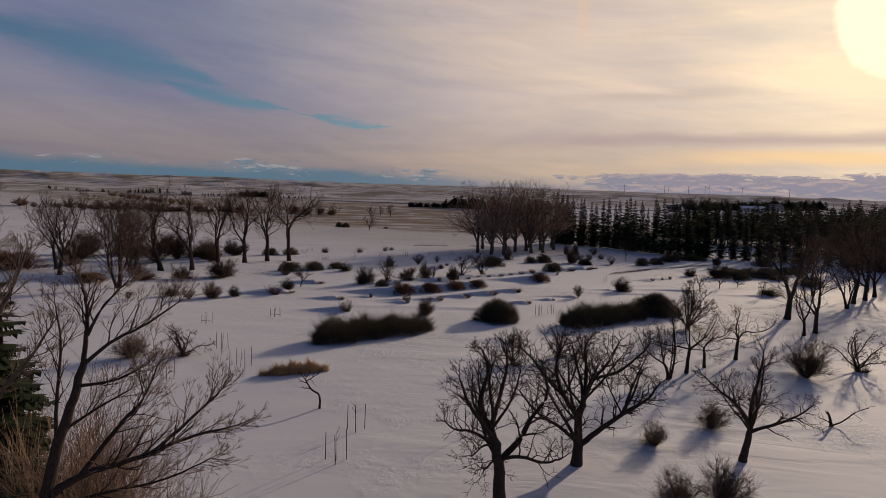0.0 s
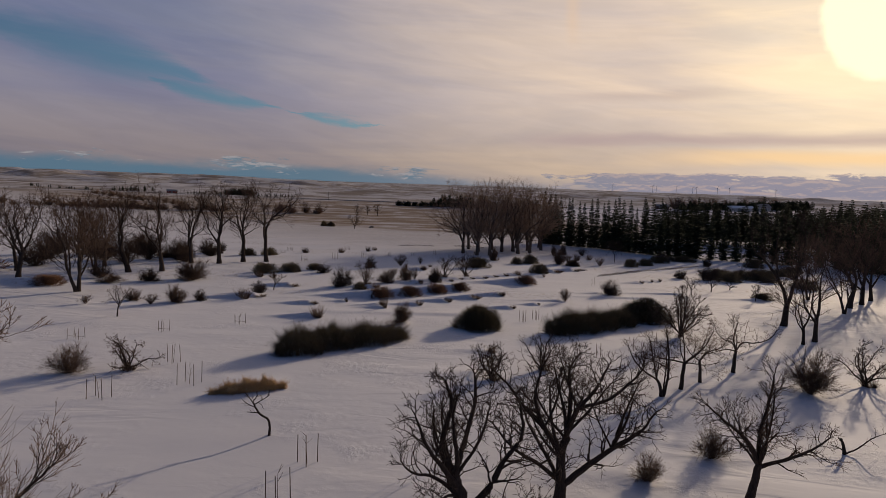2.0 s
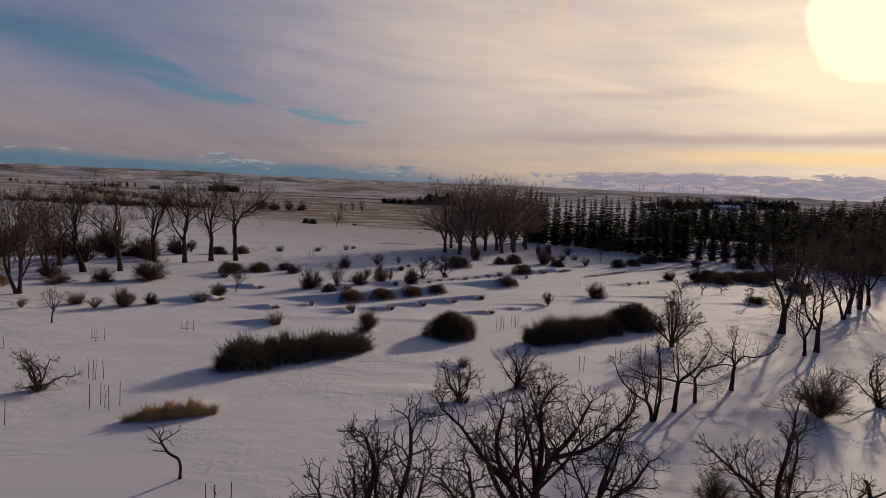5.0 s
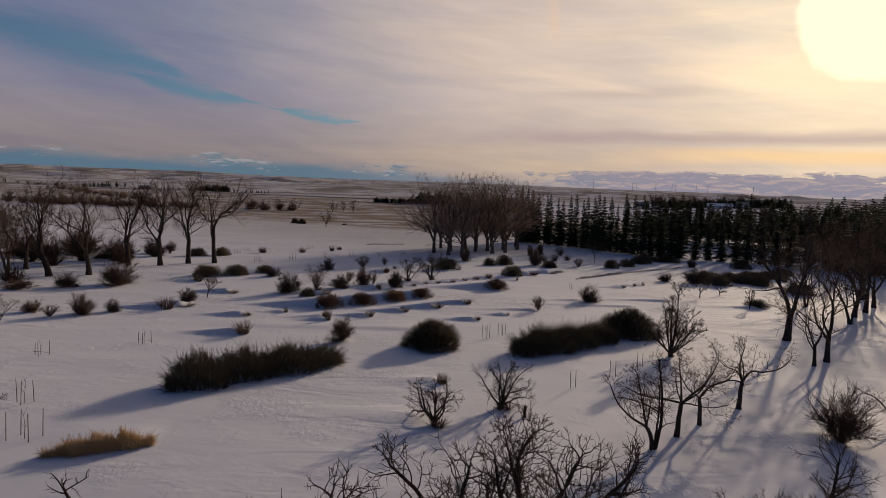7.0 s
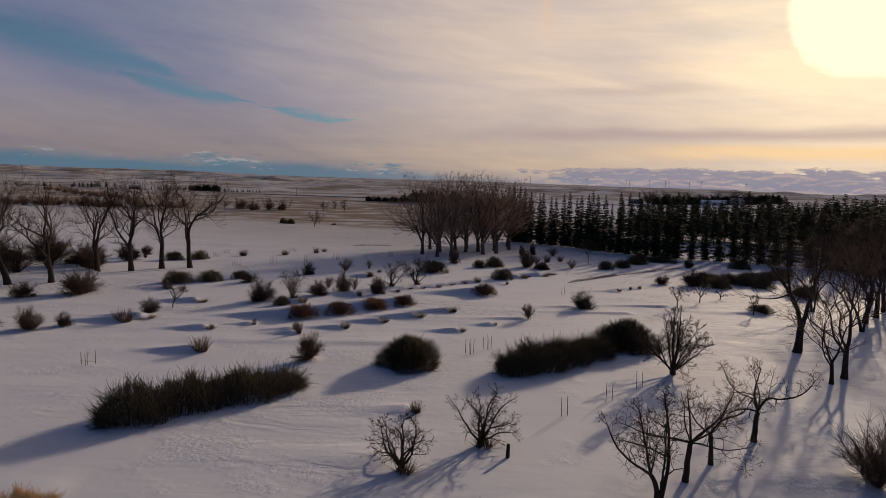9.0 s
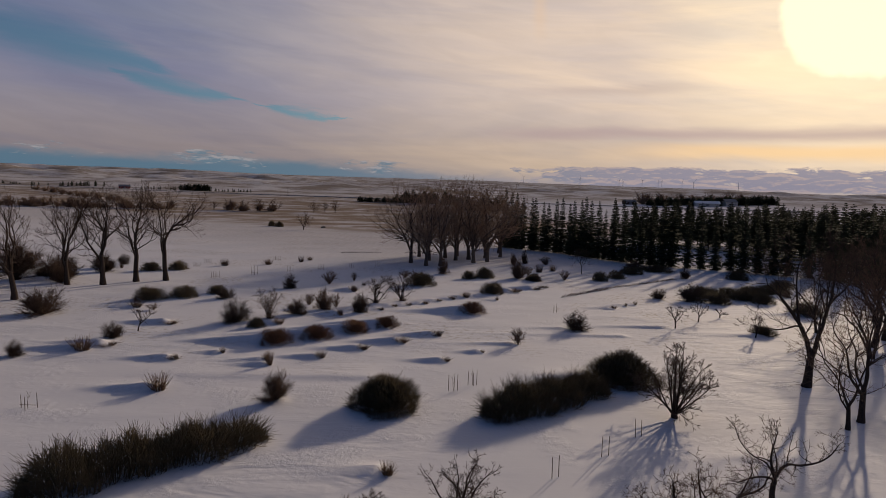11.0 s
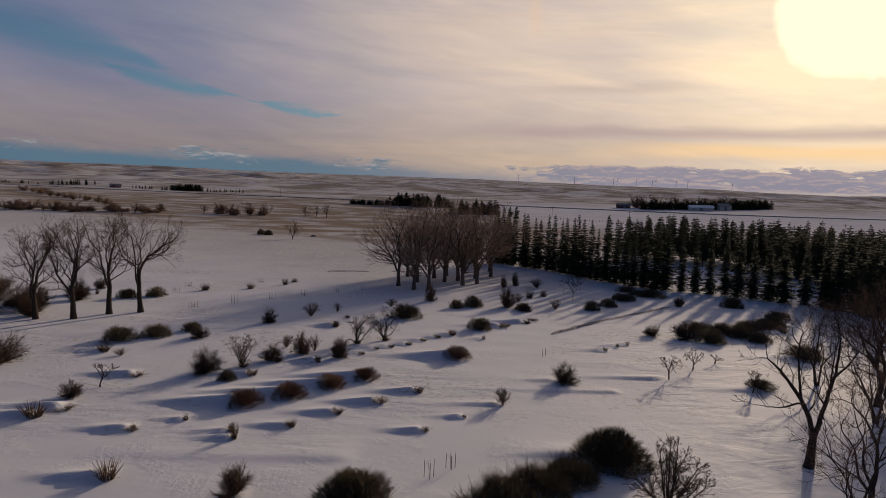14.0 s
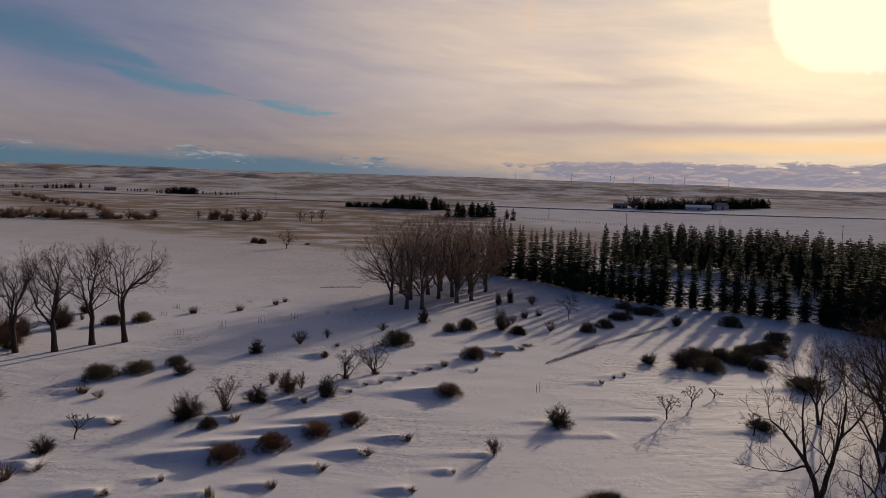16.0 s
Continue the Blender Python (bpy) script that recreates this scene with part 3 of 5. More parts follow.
def dome_shrub(name, seed, count, label, category, material, thick=0.010, group="", reach=0.15):
    """A thick rounded shrub of unit width and height 0.62: stems to a bumpy dome and a dense coat of rising twigs."""
    rng = random.Random(seed)
    root = shrub_root(name, label, category, group)
    a, b = Tubes(), Tubes()
    off = [rng.uniform(0, 6.28) for _ in range(4)]
    for i in range(count):
        az, u = rng.uniform(0, 6.28), math.sqrt(rng.random())
        bump = 1 + 0.12 * math.sin(3 * az + off[0]) + 0.10 * math.sin(5 * az + off[1])
        px, py = 0.44 * u * math.cos(az) * bump, 0.44 * u * math.sin(az) * bump
        top = 0.55 * math.sqrt(max(1 - 0.92 * u ** 2.8, 0.02)) * (1 + 0.07 * math.sin(11 * px + off[2]) + 0.07 * math.sin(13 * py + off[3]))
        zz = top * (rng.random() ** 0.6 if u < 0.8 else rng.uniform(0.05, 1.0))
        d = turned(rng, Vector((px * 1.1, py * 1.1, 0.34 + 0.3 * rng.random())).normalized(), rng.uniform(0, 52))
        ln = rng.uniform(0.4, 1.0) * reach * (1.5 if i % 6 == 0 else 1.0)
        b.tube(stem(rng, (px, py, max(zz - ln * 0.6, -0.02)), d, ln, 1, 0.12, 0.02), thick * rng.uniform(0.4, 0.9), thick * 0.2, 3)
        if i % 9 == 0:
            q = Vector((px * 0.75, py * 0.75, top))
            a.tube(stem(rng, (px * 0.3, py * 0.3, -0.02), q.normalized(), max(top * 0.95, 0.15), 3, 0.06, 0.0), thick * 1.4, thick * 0.5, 3)
    part("stem_clump", a, material, root)["kind"] = "stuff"
    part("crown", b, material, root)["kind"] = "stuff"
    return root


def tuft(name, seed, count, label, category, material, lean=0.35, thick=0.014, group=""):
    """A low tussock of unit height and about unit width."""
    rng = random.Random(seed)
    root = shrub_root(name, label, category, group)
    t = Tubes()
    for _ in range(count):
        az, tilt = rng.uniform(0, 6.28), abs(rng.gauss(0, lean))
        r = 0.30 * math.sqrt(rng.random())
        d = (math.sin(tilt) * math.cos(az), math.sin(tilt) * math.sin(az), math.cos(tilt))
        t.tube(stem(rng, (r * math.cos(az), r * math.sin(az), -0.05), d, rng.uniform(0.5, 1.05), 2, 0.12, -0.04), thick, thick * 0.3, 3)
    part("tussock", t, material, root)["kind"] = "stuff"
    return root


# ---- conifers ----
def spruce(name, seed, height, width, label, group, material, bare=0.06, tiers=27, blunt=0.8, many=1.0, hang=0.3):
    """A needled tree: trunk, and whorls of drooping boughs with upturned tips, made of many small sprays, with gaps between the whorls."""
    rng = random.Random(seed)
    root = shrub_root(name, label, "tree", group)
    t = Tubes()
    t.tube([Vector((0, 0, -0.2)), Vector((0.02, 0, height * 0.4)), Vector((0, 0.02, height * 0.99))], 0.011 * height, 0.02, 7, 0.4)
    part("trunk", t, BARK_OLD, root)
    c = Tubes()
    down = Vector((0, 0, -1))
    for i in range(tiers):
        f = i / (tiers - 1)
        z = height * (bare + (0.985 - bare) * f)
        low = min(1.0, 0.62 + 3.0 * f)
        reach = (width * 0.5 * (1 - f) ** blunt * low + 0.26) * rng.uniform(0.78, 1.15)
        n = max(6, int((12 - 4 * f) * many))
        a0 = rng.uniform(0, 6.28)
        for j in range(n):
            if rng.random() < 0.10:
                continue
            a = a0 + j * 6.283 / n + rng.uniform(-0.3, 0.3)
            ln = reach * rng.uniform(0.62, 1.18)
            u = Vector((math.cos(a), math.sin(a), 0))
            side = Vector((-u.y, u.x, 0))
            base = Vector((0, 0, z + rng.uniform(-0.22, 0.22) * height / tiers))
            tip = base + u * ln + down * (rng.uniform(0.10, 0.34) * ln * (1.1 - f))
            mid = base.lerp(tip, 0.55) + down * (0.10 * ln)
            w = 0.12 * ln + 0.22
            steps = 5 if ln > 1.2 else 3
            for s in range(steps):
                g0, g1 = s / steps, min((s + 1.4) / steps, 1.0)
                q0 = base.lerp(mid, g0).lerp(mid.lerp(tip, g0), g0)
                q1 = base.lerp(mid, g1).lerp(mid.lerp(tip, g1), g1)
                sp, ahead, m = w * (1.2 - 0.65 * g0), q1 - q0, q0.lerp(q1, 0.5)
                for sg in (-1, 1):
                    c.tri(q0, q1, m + side * (sg * sp) + ahead * 0.8 + down * (rng.uniform(-0.05, 0.30) * sp))
                c.tri(q0, q1, m + down * (sp * rng.uniform(0.5, 1.3) * hang * 2) + ahead * 0.4)
    part("crown", c, material, root, "dark needled boughs")["kind"] = "stuff"
    return root


# ================= things =================
# ---- the wind's drifts behind low plants, then the ground sheet ----
TUFTS_WEST = [
    (-26.9, 108.3, 1.25, 1.67), (-6.9, 98.7, 0.81, 1.40), (-0.2, 124.7, 1.04, 1.23), (-0.3, 104.1, 0.73, 0.89),
    (-22.6, 85.3, 1.45, 1.89), (-13.1, 82.1, 0.45, 1.33), (-11.0, 72.9, 1.46, 1.56), (-0.1, 82.9, 0.79, 1.03), (6.6, 57.8, 0.8, 0.9),
    (3.6, 86.3, 0.65, 1.35), (7.4, 89.4, 0.68, 1.61), (11.3, 92.8, 0.72, 1.48), (11.5, 81.8, 0.50, 0.89),
    (-4.2, 80.1, 1.46, 0.71), (-29.2, 158.3, 1.61, 1.87), (-21.0, 161.2, 1.49, 1.54), (-15.1, 168.2, 1.57, 1.34),
    (-13.8, 172.4, 1.08, 1.28), (-19.0, 98.2, 0.44, 1.93),
]
TUFTS_EAST = [
    (36.5, 156.1, 2.05, 1.65), (40.0, 158.5, 1.59, 1.52), (15.3, 85.3, 0.38, 0.46), (37.3, 111.2, 0.55, 0.85),
    (39.9, 113.7, 0.56, 0.58), (41.7, 114.7, 0.68, 0.59), (66.4, 151.4, 1.20, 1.54),
]
LOW_DOMES = [
    (-5.4, 88.9, 1.75, 3.43), (-1.6, 91.4, 1.60, 3.53), (2.2, 94.6, 1.60, 3.24), (5.6, 97.6, 1.45, 3.14), (16.7, 106.8, 1.8, 3.56),
    (-72.0, 106.0, 3.6, 9.0), (-69.6, 141.0, 2.6, 9.0), (-51.7, 92.6, 1.7, 4.5),
]
TUFTS_MID = [
    (4.7, 108.2, 0.41, 1.04), (6.4, 110.8, 0.38, 1.08), (8.3, 112.0, 0.43, 1.22), (10.8, 113.7, 0.49, 1.11),
    (12.8, 116.0, 0.41, 1.28), (15.0, 118.0, 0.56, 1.17), (17.2, 119.7, 0.95, 1.43), (30.1, 129.6, 0.43, 2.41),
    (25.8, 126.2, 0.62, 2.57), (32.0, 132.2, 0.44, 2.20), (1.1, 131.7, 0.74, 0.80), (-0.4, 104.5, 0.67, 0.72),
    (-0.1, 125.5, 0.85, 1.11), (21.6, 117.2, 0.70, 0.47), (-9.4, 84.5, 0.71, 0.48), (-4.7, 81.5, 0.95, 0.74),
    (-21.2, 87.4, 0.29, 2.13), (71.2, 124.8, 1.3, 1.48), (78.1, 149.2, 0.91, 0.72), (-47.1, 151.4, 1.53, 0.7),
]
for x, y, h, w in TUFTS_WEST + TUFTS_EAST + TUFTS_MID + LOW_DOMES:
    if y < 130:
        DRIFTS.append((x, y, 2.5 + 2.6 * w, 0.42 + 0.26 * w, 0.34 + 0.23 * w))
DRIFTS += [(19.3, 88.8, 9.0, 0.6, 0.32), (40.0, 98.0, 12.0, 0.7, 0.35), (25.0, 76.5, 9.0, 1.4, 0.5), (27.0, 97.0, 6.0, 0.9, 0.3),
           (5.5, 50.5, 6.0, 1.0, 0.3), (49.3, 93.6, 9.0, 1.0, 0.4), (63.0, 108.0, 9.0, 1.2, 0.4), (-0.8, 69.8, 2.0, 1.0, 0.4),
           (28.5, 48.0, 8.0, 1.0, 0.4), (12.0, 33.0, 6.0, 0.9, 0.35), (-8.5, 46.8, 7.0, 1.2, 0.2), (33.0, 93.0, 22.0, 0.8, 0.22),
           (6.0, 76.0, 26.0, 1.6, 0.22)]


def build_ground():
    az = np.radians(np.concatenate([np.arange(-180, -48, 3.0), np.arange(-48, 52, 0.25), np.arange(52, 180, 3.0)]))
    rr = [2.0]
    while rr[-1] < 4900:
        r = rr[-1]
        rr.append(r + (1.0 if r < 20 else 0.7 if r < 58 else 0.38 if r < 105 else 0.7 if r < 130 else 0.024 * (r - 130) + 0.6))
    rr = np.array(rr)
    R, A = np.meshgrid(rr, az, indexing="ij")
    X, Y = R * np.sin(A), R * np.cos(A)
    Z = terrain(X, Y)
    na, nr = len(az), len(rr)
    verts = np.stack([X, Y, Z], -1).reshape(-1, 3)
    verts = np.vstack([verts, [[0, 0, float(terrain(0, 0))]]])
    i, j = np.meshgrid(np.arange(nr - 1), np.arange(na), indexing="ij")
    k = (j + 1) % na
    quads = np.stack([i * na + j, (i + 1) * na + j, (i + 1) * na + k, i * na + k], -1).reshape(-1, 4)
    me = bpy.data.meshes.new("ground")
    faces = quads.tolist() + [(nr * na, j, (j + 1) % na) for j in range(na)]
    me.from_pydata(verts.tolist(), [], faces)
    me.polygons.foreach_set("use_smooth", np.ones(len(me.polygons), dtype=bool))
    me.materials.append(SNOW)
    tagged(new("ground", me), "wind-crusted snow field with dry grass showing on far slopes", "ground", kind="structure")


build_ground()

# ---- poplars along the left of the field ----
POPLARS = [
    (-32.4, 134.0, 14.8, 0.0), (-36.5, 132.0, 15.4, 0.0), (-39.9, 127.8, 14.8, 0.0), (-45.0, 127.0, 13.6, 0.0),
    (-44.6, 112.7, 14.0, -0.05), (-49.0, 110.1, 15.4, -0.12), (-52.2, 105.8, 10.8, -0.2), (-44.6, 87.1, 12.9, 0.0),
    (-60.6, 99.9, 12.6, 0.15), (-66.0, 108.0, 12.0, 0.0), (-57.0, 118.0, 12.5, 0.0), (-71.0, 96.0, 11.0, 0.0),
]
for i, (x, y, h, lean) in enumerate(POPLARS):
    rng = random.Random(40 + i)
    limbs, out = crown_limbs(rng, h * 1.12, POPLAR, lean, 1.05, 0.16 if i == 7 else rng.uniform(0.26, 0.36), 3, 3 if i == 7 else 2 if i == 6 else 1)
    grown_tree("poplar", limbs, out, "tall bare old poplar with grey-brown forking limbs in snow", "bare poplars beside the snow field", (x, y),
               BARK_OLD, TWIG_BROWN)

# ---- poplar grove before the spruces ----
GROVE = [
    (9.6, 169.6, 17.4), (12.9, 164.4, 18.6), (16.1, 164.5, 19.2), (20.6, 177.8, 19.0), (24.1, 180.5, 19.0), (24.4, 172.7, 18.8),
    (28.1, 175.9, 18.5), (14.0, 176.0, 18.4), (18.5, 184.0, 18.5), (29.0, 186.0, 18.0), (22.0, 190.0, 18.5), (33.5, 190.0, 18.0),
    (12.0, 186.0, 17.0), (27.0, 196.0, 18.0), (35.0, 202.0, 18.0),
]
grove_kinds = []
for i in range(4):
    rng = random.Random(80 + i)
    limbs, out = crown_limbs(rng, 20.0, GROVE_HABIT, 0.0, 0.95, 0.17, 4)
    x, y, h = GROVE[i]
    grove_kinds.append(grown_tree("poplar", limbs, out, "bushy-crowned bare poplar standing in a tight grove", "grove of bare poplars", (x, y),
                                  BARK_GREY, TWIG_TAN))
for i, (x, y, h) in enumerate(GROVE[4:]):
    copy_thing(grove_kinds[i % 4], stand(x, y, 70 + 97 * i, h / 18.0))

# ---- spruces and pines ----
spruces = Kinds([spruce("spruce", 300 + i, 16.0, 4.2 + 0.35 * i, "dark narrow spruce in a planted row", "row of spruces", NEEDLES, 0.05, 34, 0.85, 1.0, 0.5)
                 for i in range(4)])
pines = Kinds([spruce("pine", 320 + i, 17.0, 4.6 + 0.3 * i, "dark rough-crowned pine in a dense shelter belt", "shelter belt of pines", NEEDLES_PINE,
                      0.20, 24, 0.50, 1.0, 0.55) for i in range(4)])
rng = random.Random(7)
ROW = [(41.0, 227.0), (53.0, 209.0), (61.0, 187.5), (70.0, 173.5), (81.0, 167.5), (89.0, 159.0), (96.5, 151.0), (100.0, 139.0), (102.5, 128.0)]
for (x0, y0), (x1, y1) in zip(ROW, ROW[1:]):
    steps = max(1, round(math.hypot(x1 - x0, y1 - y0) / (2.8 if x0 < 85 else 3.3)))
    for s in range(steps):
        f = s / steps
        x, y = x0 + (x1 - x0) * f + rng.uniform(-0.5, 0.5), y0 + (y1 - y0) * f + rng.uniform(-0.5, 0.5)
        tall = 18.5 if spruces.n < 3 else 15.4 if x < 66 else 16.0 if x < 92 else 15.6
        h = tall * rng.uniform(0.86, 1.10)
        spruces.place(stand(x, y, rng.uniform(0, 360), h / 16.0 * rng.uniform(0.85, 1.2), h / 16.0))
BELT = [(104.0, 264.0), (122.0, 255.0), (137.0, 240.0), (139.0, 214.0), (134.0, 190.0), (126.0, 165.0)]
for row in range(-4, 2):
    for (x0, y0), (x1, y1) in zip(BELT, BELT[1:]):
        steps = round(math.hypot(x1 - x0, y1 - y0) / 5.6)
        for s in range(steps):
            f = s / steps
            x, y = x0 + (x1 - x0) * f + row * 5.0 + rng.uniform(-1.2, 1.2), y0 + (y1 - y0) * f + row * 5.0 + rng.uniform(-1.2, 1.2)
            pines.place(stand(x, y, rng.uniform(0, 360), 15.6 * rng.uniform(0.84, 1.08) / 17.0))

# ---- shrubs of the field ----
fans = Kinds([fan_shrub("shrub", 400 + i, 56, 36, "bare brown many-stemmed shrub in the snow", "shrub", 0.70 + 0.05 * i, 0.009,
                        TWIG_DARK if i % 2 else TWIG_BROWN, "bare shrubs of the snow field") for i in range(4)])
near_fans = Kinds([fan_shrub("shrub", 430 + i, 70, 34, "bare thin-stemmed brown shrub in a snow drift", "shrub", 0.60, 0.0052,
                             TWIG_BROWN, "bare shrubs of the snow field") for i in range(2)])
narrow = Kinds([fan_shrub("shrub", 420 + i, 24, 16, "narrow upright bare shrub in the snow", "shrub", 0.28, 0.014,
                          TWIG_BROWN, "bare shrubs of the snow field") for i in range(2)])
domes = Kinds([dome_shrub("shrub", 440 + i, 4200 if i == 0 else 1200, "dense rounded dark green-brown shrub on snow", "shrub", SHRUB_GREEN,
                          0.0065 if i == 0 else 0.0095, reach=0.15 if i == 0 else 0.19,
                          group="rounded dark shrubs") for i in range(3)])
rust = Kinds([dome_shrub("shrub", 450 + i, 1200, "low rust-brown shrub half drifted over with snow", "shrub", SHRUB_RUST, 0.011,
                         group="low rust-brown shrubs") for i in range(2)])
tufts = Kinds([tuft("grass_tuft", 460 + i, 130, "small brown tuft of dead stalks with a snow drift", "tuft", TWIG_BROWN,
                    group="tufts in the snow") for i in range(3)])

FANS_WEST = [
    (-35.6, 102.8, 3.92, 5.23), (-17.7, 116.2, 1.94, 2.63), (-5.8, 104.9, 2.20, 2.76),
    (-10.5, 127.4, 2.69, 2.24), (-2.9, 108.1, 3.47, 2.33),
    (-22.2, 90.7, 1.98, 2.24), (-1.6, 69.9, 2.36, 2.49), (-11.9, 99.4, 3.15, 3.70), (-45.7, 97.4, 1.49, 3.79),
    (-41.1, 99.8, 2.38, 3.16), (-29.6, 81.0, 2.50, 2.75), (-27.4, 82.9, 1.63, 1.77), (-34.8, 81.6, 1.60, 2.06),
    (-55.2, 97.6, 0.83, 4.63), (-24.2, 48.9, 2.33, 2.97),
]
FANS_EAST = [
    (29.7, 144.7, 4.33, 3.75), (27.5, 96.4, 2.48, 3.22), (48.1, 121.3, 2.02, 2.58),
    (52.6, 119.4, 3.31, 4.20), (28.1, 47.7, 3.51, 3.70), (15.9, 35.9, 1.83, 2.03), (11.5, 32.7, 1.47, 1.59),
    (-63.5, 146.5, 5.2, 8.0), (-50.2, 150.0, 3.8, 4.0), (-53.7, 137.7, 2.2, 4.5), (-49.4, 158.1, 2.6, 2.5),
    (12.3, 26.2, 2.20, 2.52), (10.1, 25.7, 2.00, 2.06), (60.5, 79.0, 3.2, 4.0),
]
FANS_MID = [
    (2.1, 106.3, 2.89, 2.05), (15.8, 150.2, 4.23, 2.20), (32.3, 140.7, 1.89, 2.67), (33.5, 170.7, 3.13, 1.86), (36.7, 173.9, 3.81, 1.91),
    (1.3, 108.4, 1.24, 0.93), (64.9, 148.8, 2.70, 1.92), (61.4, 167.7, 2.07, 4.60), (-50.4, 137.8, 4.04, 5.17), (-47.2, 129.1, 4.46, 3.60),
    (-47.3, 144.3, 3.44, 4.00),
]
UNDERGROWTH = [(-55.2, 131.6, 6.6, 6.5), (-67.7, 136.0, 5.6, 7.0), (-55.7, 123.4, 5.6, 6.0), (-50.0, 133.0, 5.2, 6.0), (-49.6, 102.2, 3.0, 4.0),
               (-62.0, 128.0, 5.0, 7.0), (-73.0, 128.0, 5.5, 8.0), (-68.0, 116.0, 4.5, 7.0), (-78.0, 140.0, 6.0, 8.0)]
thick_fans = Kinds([fan_shrub("shrub", 436 + i, 54, 20, "tall dark bare shrub growing among poplars", "shrub", 0.55, 0.010,
                              TWIG_DARK, "undergrowth among the poplars") for i in range(2)])
for i, (x, y, h, w) in enumerate(UNDERGROWTH):
    thick_fans.place(stand(x, y, 63 * i, w / 1.0, h / 0.92))
for i, (x, y, h, w) in enumerate(FANS_WEST + FANS_EAST + FANS_MID):
    (near_fans if y < 60 else fans).place(stand(x, y, 63 * i, w / 1.0, h / 0.92))
NARROW = [
    (-4.9, 133.1, 2.84, 1.88), (-5.2, 111.4, 2.12, 1.35), (-1.4, 109.8, 2.45, 1.06), (2.0, 106.7, 2.77, 1.52),
    (38.6, 143.3, 2.45, 1.51), (19.5, 88.8, 2.29, 1.22), (-31.8, 79.3, 1.55, 1.24), (-38.8, 78.1, 1.31, 1.02),
    (-24.1, 106.5, 1.13, 1.08), (-1.0, 137.2, 2.07, 0.83), (33.0, 150.5, 2.3, 1.3), (41.5, 171.6, 2.71, 2.12), (8.2, 143.3, 1.78, 1.48),
]
for i, (x, y, h, w) in enumerate(NARROW):
    narrow.place(stand(x, y, 63 * i, w / 0.62, h / 0.98))
DOMES = [
    (-27.6, 114.5, 2.67, 4.42), (-23.7, 117.0, 2.37, 4.05), (-20.2, 120.8, 1.96, 2.75), (-9.1, 97.0, 1.58, 2.06),
    (10.7, 133.0, 3.30, 5.27), (6.3, 68.6, 3.19, 4.92), (-40.2, 148.0, 2.56, 3.63), (-36.0, 150.4, 2.54, 3.65),
    (20.1, 143.0, 2.41, 2.54), (23.4, 144.8, 2.96, 3.69), (22.0, 124.3, 2.76, 3.68), (32.2, 142.2, 1.82, 2.93),
    (45.4, 143.0, 2.73, 3.03), (50.1, 147.3, 2.30, 3.56), (56.0, 155.2, 2.28, 5.09), (64.0, 162.0, 2.14, 8.11),
    (55.4, 117.4, 2.92, 4.46), (62.1, 121.2, 2.87, 4.74), (63.1, 117.8, 2.37, 3.32), (63.6, 108.3, 2.66, 4.61),
    (49.3, 94.6, 1.60, 3.01), (25.7, 75.4, 3.43, 5.94), (56.5, 124.0, 2.6, 5.0), (70.0, 128.0, 2.4, 5.5), (76.2, 149.4, 3.2, 4.3),
    (60.5, 124.3, 2.3, 4.4), (66.0, 126.3, 2.5, 4.8), (73.5, 131.0, 2.2, 4.2), (78.0, 137.0, 2.4, 4.4),
]
for i, (x, y, h, w) in enumerate(DOMES):
    domes.n = 0 if y < 80 else 1 + i % 2        # the fullest model stands nearest
    domes.place(stand(x, y, 77 * i, w / 0.98, 0.84 * h / 0.64))
for i, (x, y, h, w) in enumerate(LOW_DOMES):
    rust.place(stand(x, y, 77 * i, w / 0.98, 1.0 * h / 0.66))
for i, (x, y, h, w) in enumerate(TUFTS_WEST + TUFTS_EAST + TUFTS_MID):
    tufts.place(stand(x, y, 50 * i, w, h))


